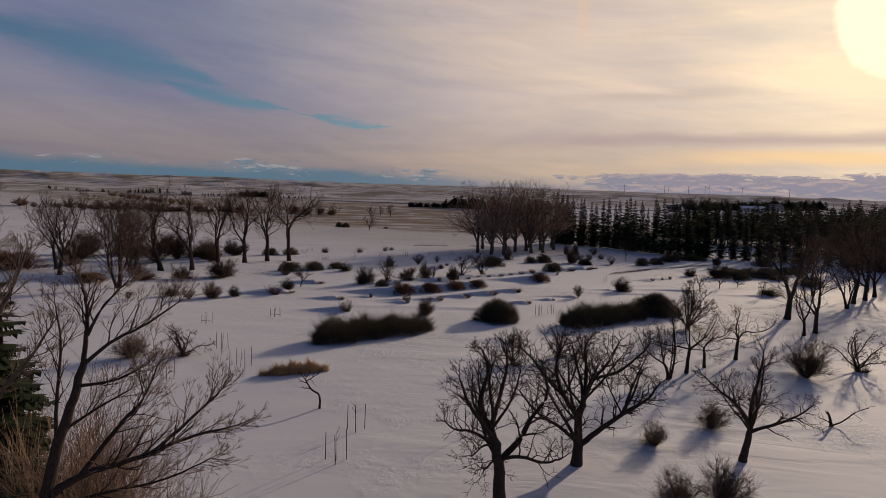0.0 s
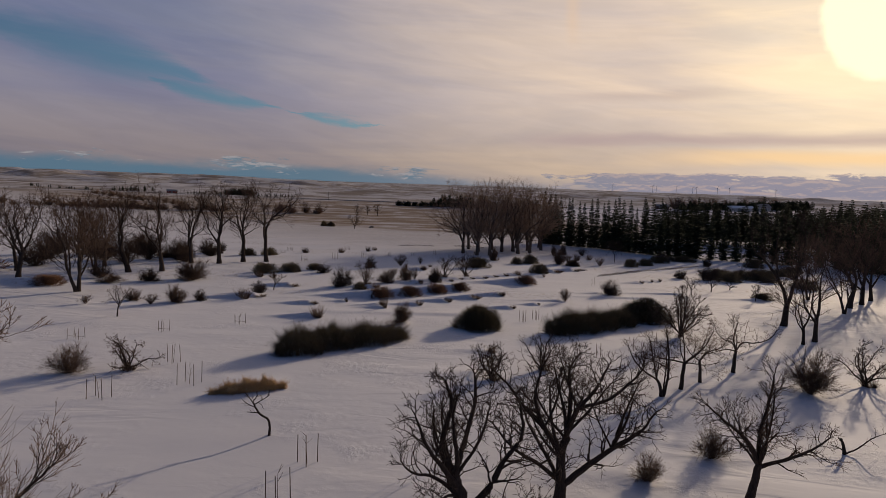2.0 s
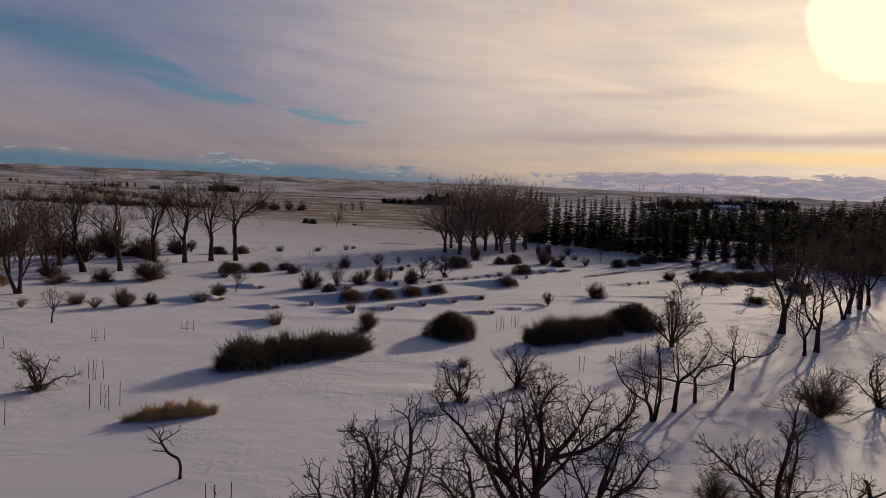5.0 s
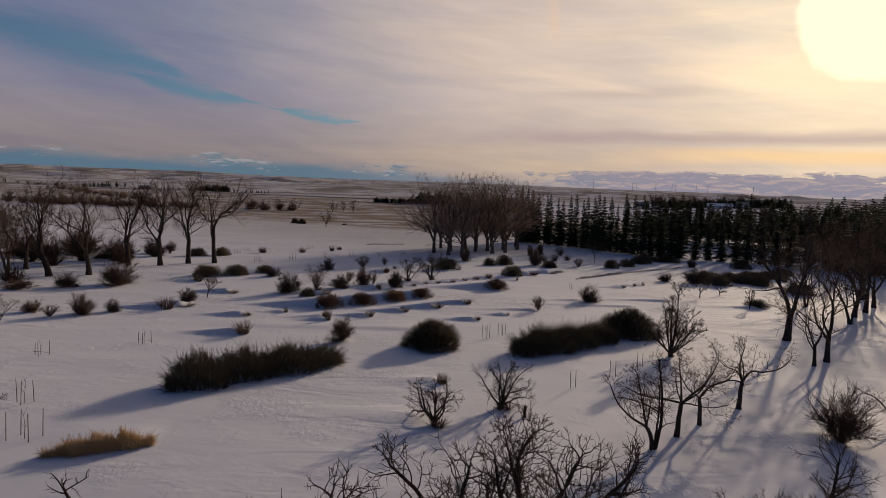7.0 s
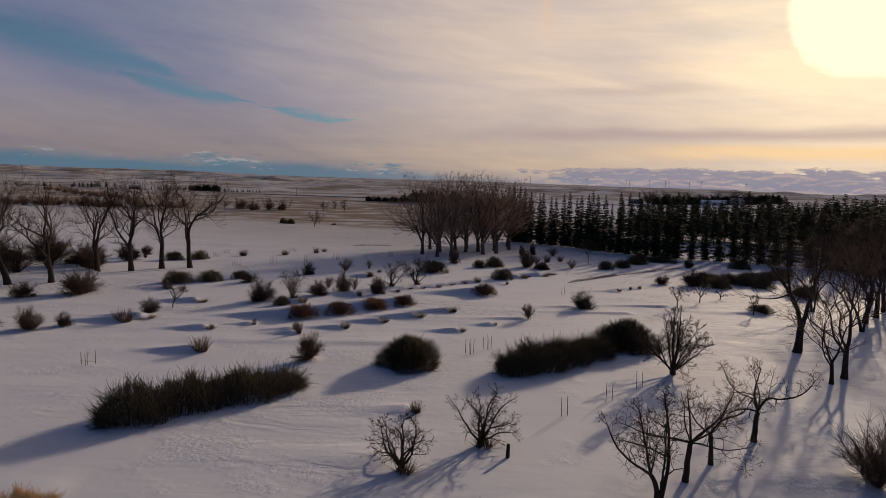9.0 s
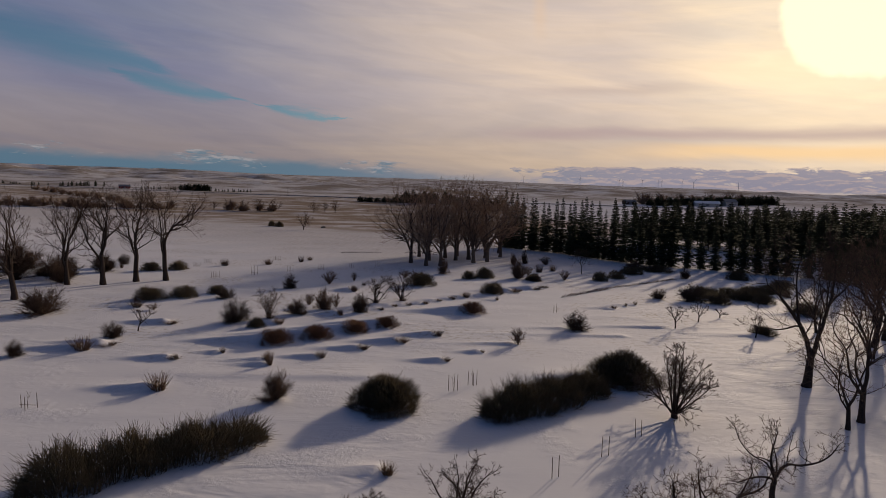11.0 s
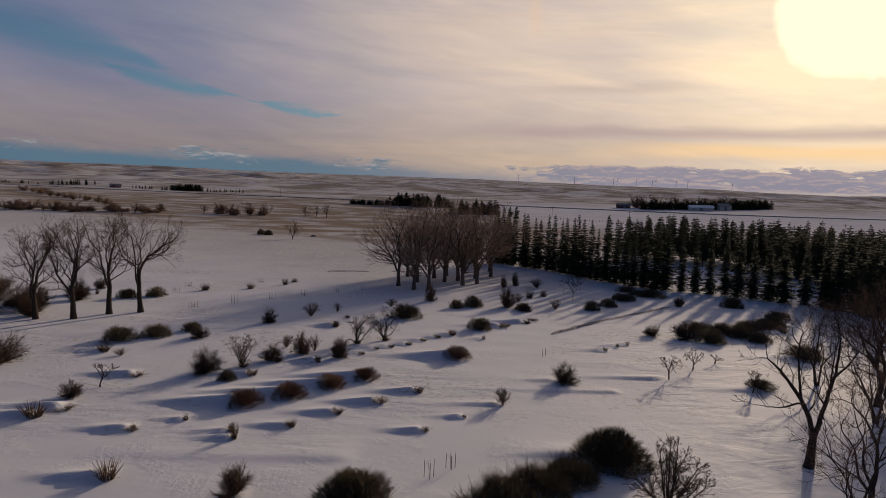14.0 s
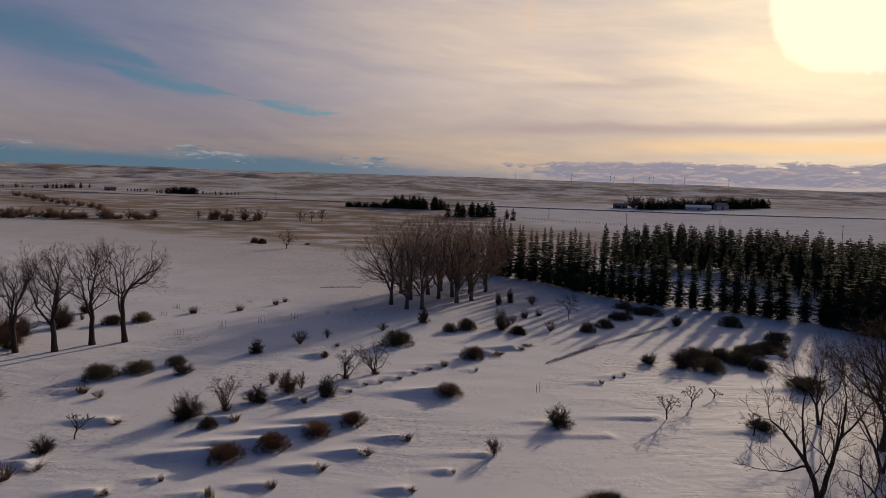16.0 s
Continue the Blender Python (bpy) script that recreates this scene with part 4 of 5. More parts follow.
def hedge(name, label, a, b, half, heights, count, seed, material, category="hedge"):
    """A thick row of shrubs grown together between a and b: stems, and a ragged coat of rising twigs."""
    rng = random.Random(seed)
    root = thing(name, (a[0] + b[0]) / 2, (a[1] + b[1]) / 2, label, category)
    ox, oy = root.location.x, root.location.y
    s, t = Tubes(), Tubes()
    L = math.hypot(b[0] - a[0], b[1] - a[1])
    ux, uy = (b[0] - a[0]) / L, (b[1] - a[1]) / L
    for i in range(count):
        f, v = rng.random(), rng.uniform(-1, 1)
        wide = half * (0.75 + 0.25 * math.sin(f * 17 + seed) * math.sin(f * 7)) * min(1, (f * L + 0.6) / 2.0, ((1 - f) * L + 0.5) / 1.8)
        top = (heights[0] + (heights[1] - heights[0]) * f) * (0.88 + 0.14 * math.sin(f * 23 + seed) + 0.12 * math.sin(f * 51 + seed) + 0.08 * math.sin(v * 9 + f * 70))
        top *= math.sqrt(max(1 - 0.75 * v * v, 0.1)) * min(1, 0.45 + (f * L) / 2.5, 0.45 + ((1 - f) * L) / 2.5)
        x, y = a[0] + ux * f * L - uy * v * wide - ox, a[1] + uy * f * L + ux * v * wide - oy
        z = top * (0.12 + 0.88 * rng.random() ** 0.55)
        out = Vector((-uy * v * 0.7, ux * v * 0.7, 0.75)) + Vector((ux, uy, 0)) * (1.4 * (f - 0.5) if abs(f - 0.5) > 0.4 else 0)
        d = turned(rng, out.normalized(), rng.uniform(5, 58))
        ln = rng.uniform(0.35, 1.0) * 0.19 * (heights[0] + heights[1])
        t.tube(stem(rng, (x, y, max(z - ln * 0.7, -0.05)), d, ln, 2 if i % 2 else 1, 0.26, 0.04), rng.uniform(0.010, 0.020), 0.005, 3)
        if i % 4 == 0:
            t.tube(stem(rng, (x, y, z * 0.8), turned(rng, out.normalized(), rng.uniform(5, 40)), ln * 1.6, 2, 0.2, 0.03), 0.014, 0.005, 3)
        if i % 12 == 0:
            s.tube(stem(rng, (x * 0.9, y * 0.9, -0.1), (out[0] * 0.4, out[1] * 0.4, 0.9), top * 0.9, 3, 0.08, 0.0), 0.03, 0.010, 3)
    part("stem_clump", s, material, root)["kind"] = "stuff"
    part("crown", t, material, root)["kind"] = "stuff"
    return root


hedge("hedge", "long dense dark hedge of leafless shrubs on open snow", (-11.0, 55.2), (-1.2, 63.2), 2.0, (2.6, 1.6), 8000, 5, SHRUB_GREEN)
hedge("hedge", "dark bushy hedge with reddish twig tips on snow", (13.2, 66.0), (23.3, 73.2), 2.3, (2.5, 1.75), 8000, 8, SHRUB_GREEN)
hedge("dry_grass", "strip of tall tan dry grass leaning in snow", (-12.7, 44.5), (-8.3, 46.1), 0.55, (0.75, 1.15), 2600, 3, DRY_GRASS, "grass")

# ---- old fruit trees near the flight line ----
tree_label = "gnarled bare fruit tree with crooked dark limbs"
T = "old fruit trees"
branchy_tree("fruit_tree", shrunk([
    ([(0, 0, 0), (0.05, 0, 1.6), (-0.1, 0, 2.6), (-0.4, 0.1, 3.7)], 0.27, 0.17),
    ([(-0.4, 0.1, 3.7), (-0.95, 0.1, 4.6), (-0.85, 0.2, 5.5), (-0.5, 0.3, 6.4), (-0.9, 0.2, 7.4)], 0.16, 0.03),
    ([(-0.3, 0, 3.3), (-0.9, -0.5, 4.3), (-1.5, -0.9, 5.2), (-1.9, -1.1, 6.4)], 0.12, 0.03),
    ([(0.0, 0, 2.3), (0.9, 0.2, 3.1), (1.4, 0.3, 4.3), (2.2, 0.4, 5.2), (2.0, 0.5, 6.4)], 0.16, 0.03),
    ([(0.1, 0, 2.4), (1.0, -0.4, 2.7), (1.9, -0.8, 2.5), (2.6, -1.0, 2.9)], 0.10, 0.03),
    ([(-0.3, 0, 3.0), (-1.2, 0.8, 3.4), (-2.0, 1.4, 3.1), (-2.5, 1.6, 3.6)], 0.09, 0.02),
    ([(-0.4, 0.1, 3.7), (0.0, 0.9, 5.0), (0.4, 1.4, 6.2), (0.3, 1.6, 7.3)], 0.12, 0.03)], 0.93, 0.9), ORCHARD, 11, tree_label, "tree", T, (2.6, 25.6), fuller=0.85)
branchy_tree("fruit_tree", shrunk([
    ([(0, 0, 0), (0.1, 0, 1.2), (0.0, 0.1, 2.2), (0.25, 0.1, 3.4)], 0.26, 0.15),
    ([(0.25, 0.1, 3.4), (0.7, 0.1, 4.6), (1.5, 0.2, 5.4), (2.0, 0.3, 6.5)], 0.14, 0.03),
    ([(0.1, 0.1, 2.4), (-0.7, 0.2, 3.6), (-1.2, 0.3, 4.8), (-0.9, 0.3, 6.2)], 0.14, 0.03),
    ([(0.1, 0, 1.0), (1.1, 0.1, 1.9), (2.3, 0.3, 2.7), (3.6, 0.4, 3.4), (4.2, 0.4, 4.4)], 0.17, 0.03),
    ([(2.3, 0.3, 2.7), (2.9, 0.4, 3.8), (3.2, 0.4, 5.0)], 0.09, 0.02),
    ([(0.0, 0, 1.3), (-1.0, -0.2, 2.2), (-2.1, -0.3, 2.8), (-3.0, -0.3, 4.0)], 0.12, 0.03),
    ([(0.2, 0.1, 3.2), (0.2, -0.9, 4.4), (0.5, -1.5, 5.6)], 0.11, 0.03),
    ([(0.1, 0.1, 2.2), (-0.2, 1.2, 3.4), (-0.2, 1.9, 5.0)], 0.11, 0.03),
    ([(-0.7, 0.2, 3.6), (-1.7, 0.5, 4.6), (-2.2, 0.6, 5.4), (-3.0, 0.7, 6.1)], 0.10, 0.03),
    ([(0.7, 0.1, 4.6), (1.9, -0.2, 5.0), (2.8, -0.3, 5.9), (3.3, -0.3, 6.5)], 0.10, 0.03),
    ([(0.25, 0.1, 3.4), (0.7, 1.1, 4.8), (0.5, 1.7, 5.7), (1.1, 2.1, 6.5)], 0.10, 0.03),
    ([(2.3, 0.3, 2.7), (3.0, 0.9, 4.2), (3.6, 1.1, 5.4)], 0.08, 0.02)], 0.97, 0.94), ORCHARD, 12, tree_label, "tree", T, (6.8, 30.1), fuller=0.85)
branchy_tree("fruit_tree", shrunk([
    ([(0, 0, 0), (0.15, 0, 0.9), (0.35, 0, 1.8)], 0.19, 0.14),
    ([(0.35, 0, 1.8), (-0.1, 0.1, 2.9), (-1.1, 0.2, 3.7), (-2.1, 0.2, 4.6)], 0.12, 0.025),
    ([(0.35, 0, 1.8), (0.4, 0.3, 3.2), (0.9, 0.4, 4.8), (1.0, 0.4, 6.0)], 0.12, 0.025),
    ([(0.35, 0, 1.7), (1.2, -0.2, 2.1), (2.4, -0.3, 2.6), (3.3, -0.3, 3.3)], 0.11, 0.025),
    ([(0.35, 0, 1.8), (0.3, -0.7, 3.0), (-0.2, -1.4, 4.4)], 0.09, 0.02)], 0.97, 0.93),
    SHOOTS, 13, "bare fruit tree with fine upright shoots", "tree", T, (15.4, 31.1), BARK_OLD, TWIG_BROWN, fuller=0.85)
branchy_tree("fruit_tree", shrunk([
    ([(0, 0, 0), (-0.1, 0, 0.8), (-0.4, 0, 1.4)], 0.13, 0.09),
    ([(-0.4, 0, 1.4), (-1.2, 0.1, 1.9), (-2.0, 0.1, 2.8), (-2.4, 0.1, 3.9)], 0.08, 0.02),
    ([(0.1, 0, 0), (0.35, 0, 1.3), (0.45, 0.1, 2.6), (0.3, 0.1, 4.2), (0.1, 0.1, 5.4)], 0.11, 0.02),
    ([(-0.4, 0, 1.4), (-0.5, 0.4, 2.6), (-0.8, 0.6, 4.4)], 0.07, 0.02),
    ([(0.4, 0.1, 2.2), (-0.6, -0.3, 2.9), (-1.8, -0.4, 3.3)], 0.06, 0.02)], 1.0, 0.88), MID_HABIT, 14,
    "bare fruit tree with a forked trunk throwing long shadows", "tree", T, (17.2, 46.6), BARK_OLD, TWIG_BROWN, fuller=0.9)
branchy_tree("fruit_tree", shrunk([
    ([(0, 0, 0), (0.1, 0, 1.1), (0.2, 0, 2.2)], 0.15, 0.11),
    ([(0.2, 0, 2.2), (-0.6, 0.1, 2.4), (-1.8, 0.2, 2.5), (-2.9, 0.2, 3.1)], 0.08, 0.02),
    ([(0.2, 0, 2.2), (1.0, 0.1, 2.9), (1.7, 0.1, 3.6), (2.2, 0.1, 4.9)], 0.09, 0.02),
    ([(0.2, 0, 2.2), (0.3, 0.4, 3.3), (0.2, 0.6, 4.6)], 0.07, 0.02)], 1.0, 0.88), MID_HABIT, 15, "bare crooked fruit tree with spreading limbs", "tree", T,
    (19.2, 48.4), BARK_OLD, TWIG_BROWN, fuller=0.9)
branchy_tree("fruit_tree", shrunk([
    ([(0, 0, 0), (-0.05, 0, 1.2), (-0.1, 0, 1.9)], 0.13, 0.09),
    ([(-0.1, 0, 1.9), (-0.8, 0, 2.4), (-1.3, 0, 3.4)], 0.06, 0.02),
    ([(-0.1, 0, 1.9), (0.5, 0.1, 2.7), (1.6, 0.1, 3.0), (2.0, 0.1, 3.9)], 0.07, 0.02)], 1.0, 0.88), MID_HABIT, 16, "small bare fruit tree with dark trunk", "tree",
    T, (21.4, 50.3), BARK_OLD, TWIG_BROWN, fuller=0.9)
branchy_tree("fruit_tree", shrunk([
    ([(0, 0, 0), (0.0, 0, 1.2), (0.1, 0, 2.0)], 0.16, 0.11),
    ([(0.1, 0, 2.0), (0.6, 0.1, 2.9), (1.6, 0.1, 2.7), (2.8, 0.1, 3.1), (3.3, 0.1, 3.9)], 0.08, 0.02),
    ([(0.1, 0, 2.0), (-0.6, 0.1, 2.2), (-1.7, 0.1, 1.8)], 0.07, 0.02),
    ([(0.1, 0, 2.0), (-0.1, 0.2, 3.2), (0.3, 0.3, 4.6)], 0.08, 0.02)], 1.0, 0.88), MID_HABIT, 17, "bare fruit tree with a long sideways limb", "tree", T,
    (25.4, 53.4), BARK_OLD, TWIG_BROWN, fuller=0.9)
# crabapple-like shrubs on one stem
for i, (x, y, h, w) in enumerate([(10.0, 52.8, 3.2, 3.5), (5.8, 49.5, 3.0, 3.5), (-20.6, 50.1, 2.8, 3.7),
                                  (33.7, 50.2, 3.9, 4.6), (3.6, 114.2, 4.4, 4.0), (7.4, 116.3, 4.9, 4.1), (-8.8, 102.4, 3.8, 4.3)]):
    rng = random.Random(500 + i)
    limbs = [([(0, 0, 0), (0.03, 0, 0.25), (0.05, 0.02, 0.5)], 0.17, 0.12)]
    for j in range(9):
        a = j * 2.4 + rng.uniform(-0.3, 0.3)
        out = w / h * (0.16 + 0.085 * j)
        d = Vector((math.cos(a) * out, math.sin(a) * out, 0.75))
        limbs.append((stem(rng, (0.06 * math.cos(a), 0.06 * math.sin(a), 0.2), d.normalized(), h * rng.uniform(0.66, 0.88) * (1 - 0.02 * j), 6, 0.26, 0.055), 0.075, 0.02))
    tufts.place(stand(x + 0.2, y - 0.3, 50 * i, 1.2, 0.7), "dry brown grass tuft at the foot of a crabapple")
    branchy_tree("crabapple", limbs, CRAB if y < 60 else dict(CRAB, reach=0.5, fine=0.011, gap=0.42, wobble=0.18), 510 + i,
                 "low bushy bare crabapple with a tangle of twigs", "tree", "low bare crabapples", (x, y), BARK_OLD, TWIG_BROWN if x < 0 else TWIG_DARK)

# ---- trees on the right: many-stemmed maple and old ash trees ----
rng = random.Random(600)
limbs = [([(0, 0, 0), (0, 0, 0.3), (0.02, 0, 0.7)], 0.22, 0.16)]
for j in range(16):
    a, tilt = j * 2.4, 0.05 + 0.072 * j
    d = (math.sin(tilt) * math.cos(a), math.sin(tilt) * math.sin(a), math.cos(tilt))
    limbs.append((stem(rng, (0.05 * math.cos(a), 0.05 * math.sin(a), 0.25 + 0.05 * (j % 4)), d, 4.7 * rng.uniform(0.8, 1.0) * (1 - 0.30 * tilt), 6, 0.08, 0.025), 0.08, 0.018))
branchy_tree("maple", limbs, dict(SHOOTS, near=11, wide=32, wobble=0.10, lift=0.02, rise=0.0, gap=0.30, reach=0.56, twigs=3, fine=0.012), 601,
             "bare many-stemmed maple with a broad round crown", "tree", "", (26.5, 66.9), BARK_OLD, TWIG_DARK)
branchy_tree("ash_tree", [
    ([(0, 0, 0), (0.1, 0, 1.2), (0.2, 0, 2.4)], 0.34, 0.27),
    ([(0.2, 0, 2.2), (-0.2, 0.1, 4.2), (-1.3, 0.2, 6.0), (-2.6, 0.3, 7.6), (-3.8, 0.3, 8.6)], 0.24, 0.04),
    ([(0.2, 0, 2.2), (0.8, 0.1, 4.2), (1.4, 0.2, 6.2), (2.0, 0.3, 8.4), (2.0, 0.3, 10.4)], 0.25, 0.04),
    ([(-0.6, 0.1, 5.0), (-1.4, -0.2, 5.3), (-2.6, -0.3, 4.9), (-4.0, -0.3, 5.0)], 0.11, 0.03),
    ([(-1.0, 0.1, 5.6), (-0.8, 0.8, 7.2), (-0.9, 1.0, 9.2), (-0.5, 1.2, 10.6)], 0.12, 0.03),
    ([(1.3, 0.2, 5.8), (0.7, -0.8, 7.4), (0.5, -1.2, 9.6)], 0.11, 0.03),
    ([(1.7, 0.2, 7.2), (3.0, 0.4, 8.2), (4.0, 0.5, 9.6)], 0.10, 0.03)], dict(ASH, depth=4, gap=1.1, reach=1.25, fine=0.011), 602, "tall bare ash with a forked trunk", "tree",
    "bare ash trees at the field edge", (41.2, 74.4), BARK_OLD, TWIG_DARK)
ASHES = [
    (37.6, 64.6, 6.5, 0.05), (39.6, 66.0, 9.5, 0.0), (58.5, 89.0, 12.0, 0.0), (54.5, 84.0, 10.0, 0.0), (62.5, 92.5, 12.0, 0.1),
    (67.0, 97.0, 11.5, 0.0), (57.0, 96.0, 9.0, 0.0), (72.0, 90.0, 11.5, 0.0), (62.0, 81.0, 10.0, 0.0), (67.5, 85.5, 11.0, 0.0),
    (76.5, 97.0, 12.0, 0.0), (70.5, 104.0, 11.0, 0.0), (80.0, 88.0, 11.0, 0.0), (74.0, 80.0, 10.0, 0.0),
]
for i, (x, y, h, lean) in enumerate(ASHES):
    limbs, out = crown_limbs(random.Random(620 + i), h * 1.15, ASH, lean, 0.9, 0.22, 3, 2 if i in (3, 6, 9) else 1)
    grown_tree("ash_tree", limbs, out, "bare dark ash tree casting long shadows", "bare ash trees at the field edge", (x, y), BARK_OLD, TWIG_BROWN)

# ---- young trees ----
SAPLINGS = [(45.1, 154.3, 5.0, 5.4), (-31.6, 70.9, 3.1, 2.0), (-21.0, 94.1, 2.4, 2.1), (40.4, 98.0, 2.6, 2.2), (45.1, 101.9, 2.4, 1.9), (47.5, 93.0, 2.2, 1.0), (49.6, 105.1, 1.3, 2.2)]
for i, (x, y, h, w) in enumerate(SAPLINGS):
    rng = random.Random(700 + i)
    limbs = [(stem(rng, (0, 0, 0), (0, 0, 1), h * 0.55, 4, 0.1, 0.05), 0.085, 0.045)]
    for j in range(5):
        a = j * 2.4 + rng.uniform(-0.3, 0.3)
        d = Vector((math.cos(a) * w / h * 0.7, math.sin(a) * w / h * 0.7, 0.8))
        q = limbs[0][0][2 + j % 3]
        limbs.append((stem(rng, q, d.normalized(), (h - q.z) * 0.95, 4, 0.13, 0.05), 0.045, 0.018))
    branchy_tree("sapling", limbs, dict(MID_HABIT, gap=0.4, reach=0.17 * h, fine=0.018 if y > 85 else 0.007, depth=2 if y > 85 else 3), 710 + i,
                 "young bare tree standing alone in snow", "tree", "young bare trees", (x, y), BARK_OLD, TWIG_DARK if y > 85 else TWIG_BROWN, 6)
branchy_tree("sapling", [
    ([(0, 0, 0), (0.05, 0, 0.5), (0.0, 0, 0.95), (-0.45, 0, 1.15), (-0.75, 0, 1.6), (-0.85, 0, 1.85)], 0.075, 0.045),
    ([(-0.8, 0, 1.7), (-0.4, 0.1, 1.95), (0.0, 0.1, 2.2)], 0.035, 0.012),
    ([(-0.85, 0, 1.8), (-1.1, 0.1, 2.1), (-1.3, 0.1, 2.3)], 0.03, 0.012),
    ([(-0.85, 0, 1.8), (-0.7, -0.2, 2.1), (-0.5, -0.4, 2.35)], 0.03, 0.012)], [(6, 0.5, 45, 0.18, 0.03, 0.2), (4, 0.5, 42, 0.15, 0.02, 0.2)], 720,
    "small bent bare tree with a crooked trunk", "tree", "", (-7.2, 37.6), BARK_OLD, TWIG_DARK, 6)

branchy_tree("fallen_branch", [
    ([(0, 0, 0), (-0.05, 0, 0.45), (-0.25, 0, 0.9)], 0.10, 0.06),
    ([(0.05, 0, 0.1), (0.8, 0.1, 0.35), (1.5, 0.1, 0.95), (2.3, 0.2, 1.15)], 0.05, 0.015),
    ([(0, 0, 0.2), (-0.5, -0.1, 0.5), (-0.9, -0.1, 0.6)], 0.04, 0.012)], [(5, 0.4, 45, 0.15, 0.04, 0.3), (4, 0.5, 40, 0.12, 0.03, 0.2)], 730,
    "broken stump with a fallen branch on snow", "branch", "", (23.4, 36.8), BARK_OLD, TWIG_BROWN, 7)

# ---- tall trees at the start, close on the left ----
branchy_tree("willow", [
    ([(0, 0, 0), (-0.05, 0, 2.5), (0.0, 0, 4.6), (0.12, 0, 5.75), (0.42, 0, 6.8), (0.74, 0, 7.55), (1.0, 0, 8.55)], 0.20, 0.08),
    ([(1.0, 0, 8.55), (1.05, 0.1, 9.3), (1.0, 0.2, 9.9), (0.8, 0.3, 10.5)], 0.07, 0.02),
    ([(1.05, 0.1, 9.2), (1.3, 0.2, 9.8), (1.7, 0.3, 10.3)], 0.05, 0.015),
    ([(0.05, 0, 5.2), (1.0, -0.1, 5.9), (1.75, -0.1, 6.1), (2.64, 0.0, 6.4), (3.5, 0.1, 6.8), (4.6, 0.2, 7.05)], 0.11, 0.015),
    ([(2.64, 0.0, 6.4), (3.3, 0.2, 7.0), (3.8, 0.3, 7.5), (4.2, 0.4, 7.9)], 0.06, 0.012),
    ([(1.0, -0.1, 5.9), (1.9, -0.2, 7.1), (2.6, -0.3, 7.8), (2.9, -0.3, 8.6)], 0.07, 0.012),
    ([(1.0, 0, 8.5), (1.6, 0.2, 9.1), (2.3, 0.3, 9.4), (3.1, 0.4, 10.0)], 0.06, 0.012),
    ([(0.95, 0, 8.0), (1.9, -0.2, 8.2), (2.6, -0.3, 8.6)], 0.05, 0.012),
    ([(0.45, 0, 6.85), (1.2, 0.3, 7.4), (1.9, 0.5, 7.8)], 0.05, 0.012),
    ([(0.3, 0, 6.4), (0.1, 0.4, 7.6), (0.2, 0.5, 8.8), (0.0, 0.6, 9.8)], 0.06, 0.012),
    ([(0.0, 0, 4.8), (1.2, 0.4, 5.2), (2.6, 0.6, 5.4), (3.8, 0.7, 6.0)], 0.06, 0.012)],
    WILLOW, 801, "tall bare willow with fine tan twigs", "tree", "", (-9.5, 14.9), BARK_OLD, TWIG_TAN)

# ---- stakes round young plantings ----
def stake_cage(x, y, h, w, posts, seed, rail=False, whip=True):
    rng = random.Random(seed)
    root = thing("plant_guard", x, y, "thin dark stakes set round a young planting", "plant guard", "stakes round young plantings")
    for i in range(posts):
        a = i * 6.283 / posts + 0.6
        px, py = math.cos(a) * w * 0.5, math.sin(a) * w * 0.35
        t = Tubes()
        lx, ly = rng.gauss(0, 0.03), rng.gauss(0, 0.03)
        t.tube([Vector((px, py, -0.1)), Vector((px + lx * 0.5, py + ly * 0.5, h * 0.5)), Vector((px + lx, py + ly, h * rng.uniform(0.85, 1.08)))], 0.024, 0.019, 5)
        part("stake", t, STAKE, root)
    if whip:
        t = Tubes()
        line = stem(rng, (0, 0, -0.05), (0, 0, 1), h * 0.95, 4, 0.06, 0.05)
        t.tube(line, 0.02, 0.006, 4)
        for _ in range(6):
            q = line[rng.choice((2, 3, 4))]
            t.tube(stem(rng, q, turned(rng, Vector((0, 0, 1)), 40), h * 0.28, 2, 0.1, 0.05), 0.008, 0.003, 3)
        part("young_stem", t, TWIG_BROWN, root)
    if rail:
        t = Tubes()
        t.tube([Vector((-w * 0.45, 0, h * 0.30)), Vector((w * 0.45, 0, h * 0.27))], 0.014, 0.014, 4)
        part("tie", t, STAKE, root)
    return root


GUARDS = [
    (-25.5, 138.5, 1.2, 1.5), (-19.9, 143.8, 1.7, 1.3), (-14.1, 148.2, 1.5, 1.2), (-20.9, 170.6, 1.2, 1.6), (-8.8, 153.0, 1.3, 1.2),
    (-34.0, 162.8, 1.0, 1.4), (-34.0, 155.2, 1.0, 1.4), (-3.1, 158.2, 1.0, 1.0), (2.3, 162.0, 1.2, 1.1), (-23.8, 63.8, 1.1, 1.2),
    (-18.1, 68.7, 1.1, 1.2), (-29.7, 59.8, 1.0, 1.5), (-18.2, 52.3, 1.5, 1.1), (-14.9, 46.8, 1.5, 1.7), (-19.2, 43.4, 1.4, 1.5),
    (-4.5, 34.2, 1.5, 1.1), (-4.9, 30.0, 1.5, 1.2), (11.4, 72.7, 1.3, 0.8), (13.1, 74.3, 1.2, 0.8), (15.7, 57.4, 1.4, 0.5),
]
for i, (x, y, h, w) in enumerate(GUARDS + [(1.9, 34.3, 1.8, 0.8), (12.1, 42.7, 1.6, 0.6), (12.9, 42.4, 1.1, 0.5), (19.4, 60.3, 1.3, 0.6), (22.6, 63.4, 1.3, 0.6), (28.1, 107.9, 1.2, 0.5)]):
    stake_cage(x, y, h, w, 2 if w < 0.7 else 4 if w > 1.35 else 3, 900 + i, y > 55 and w > 1.0, w > 0.7)
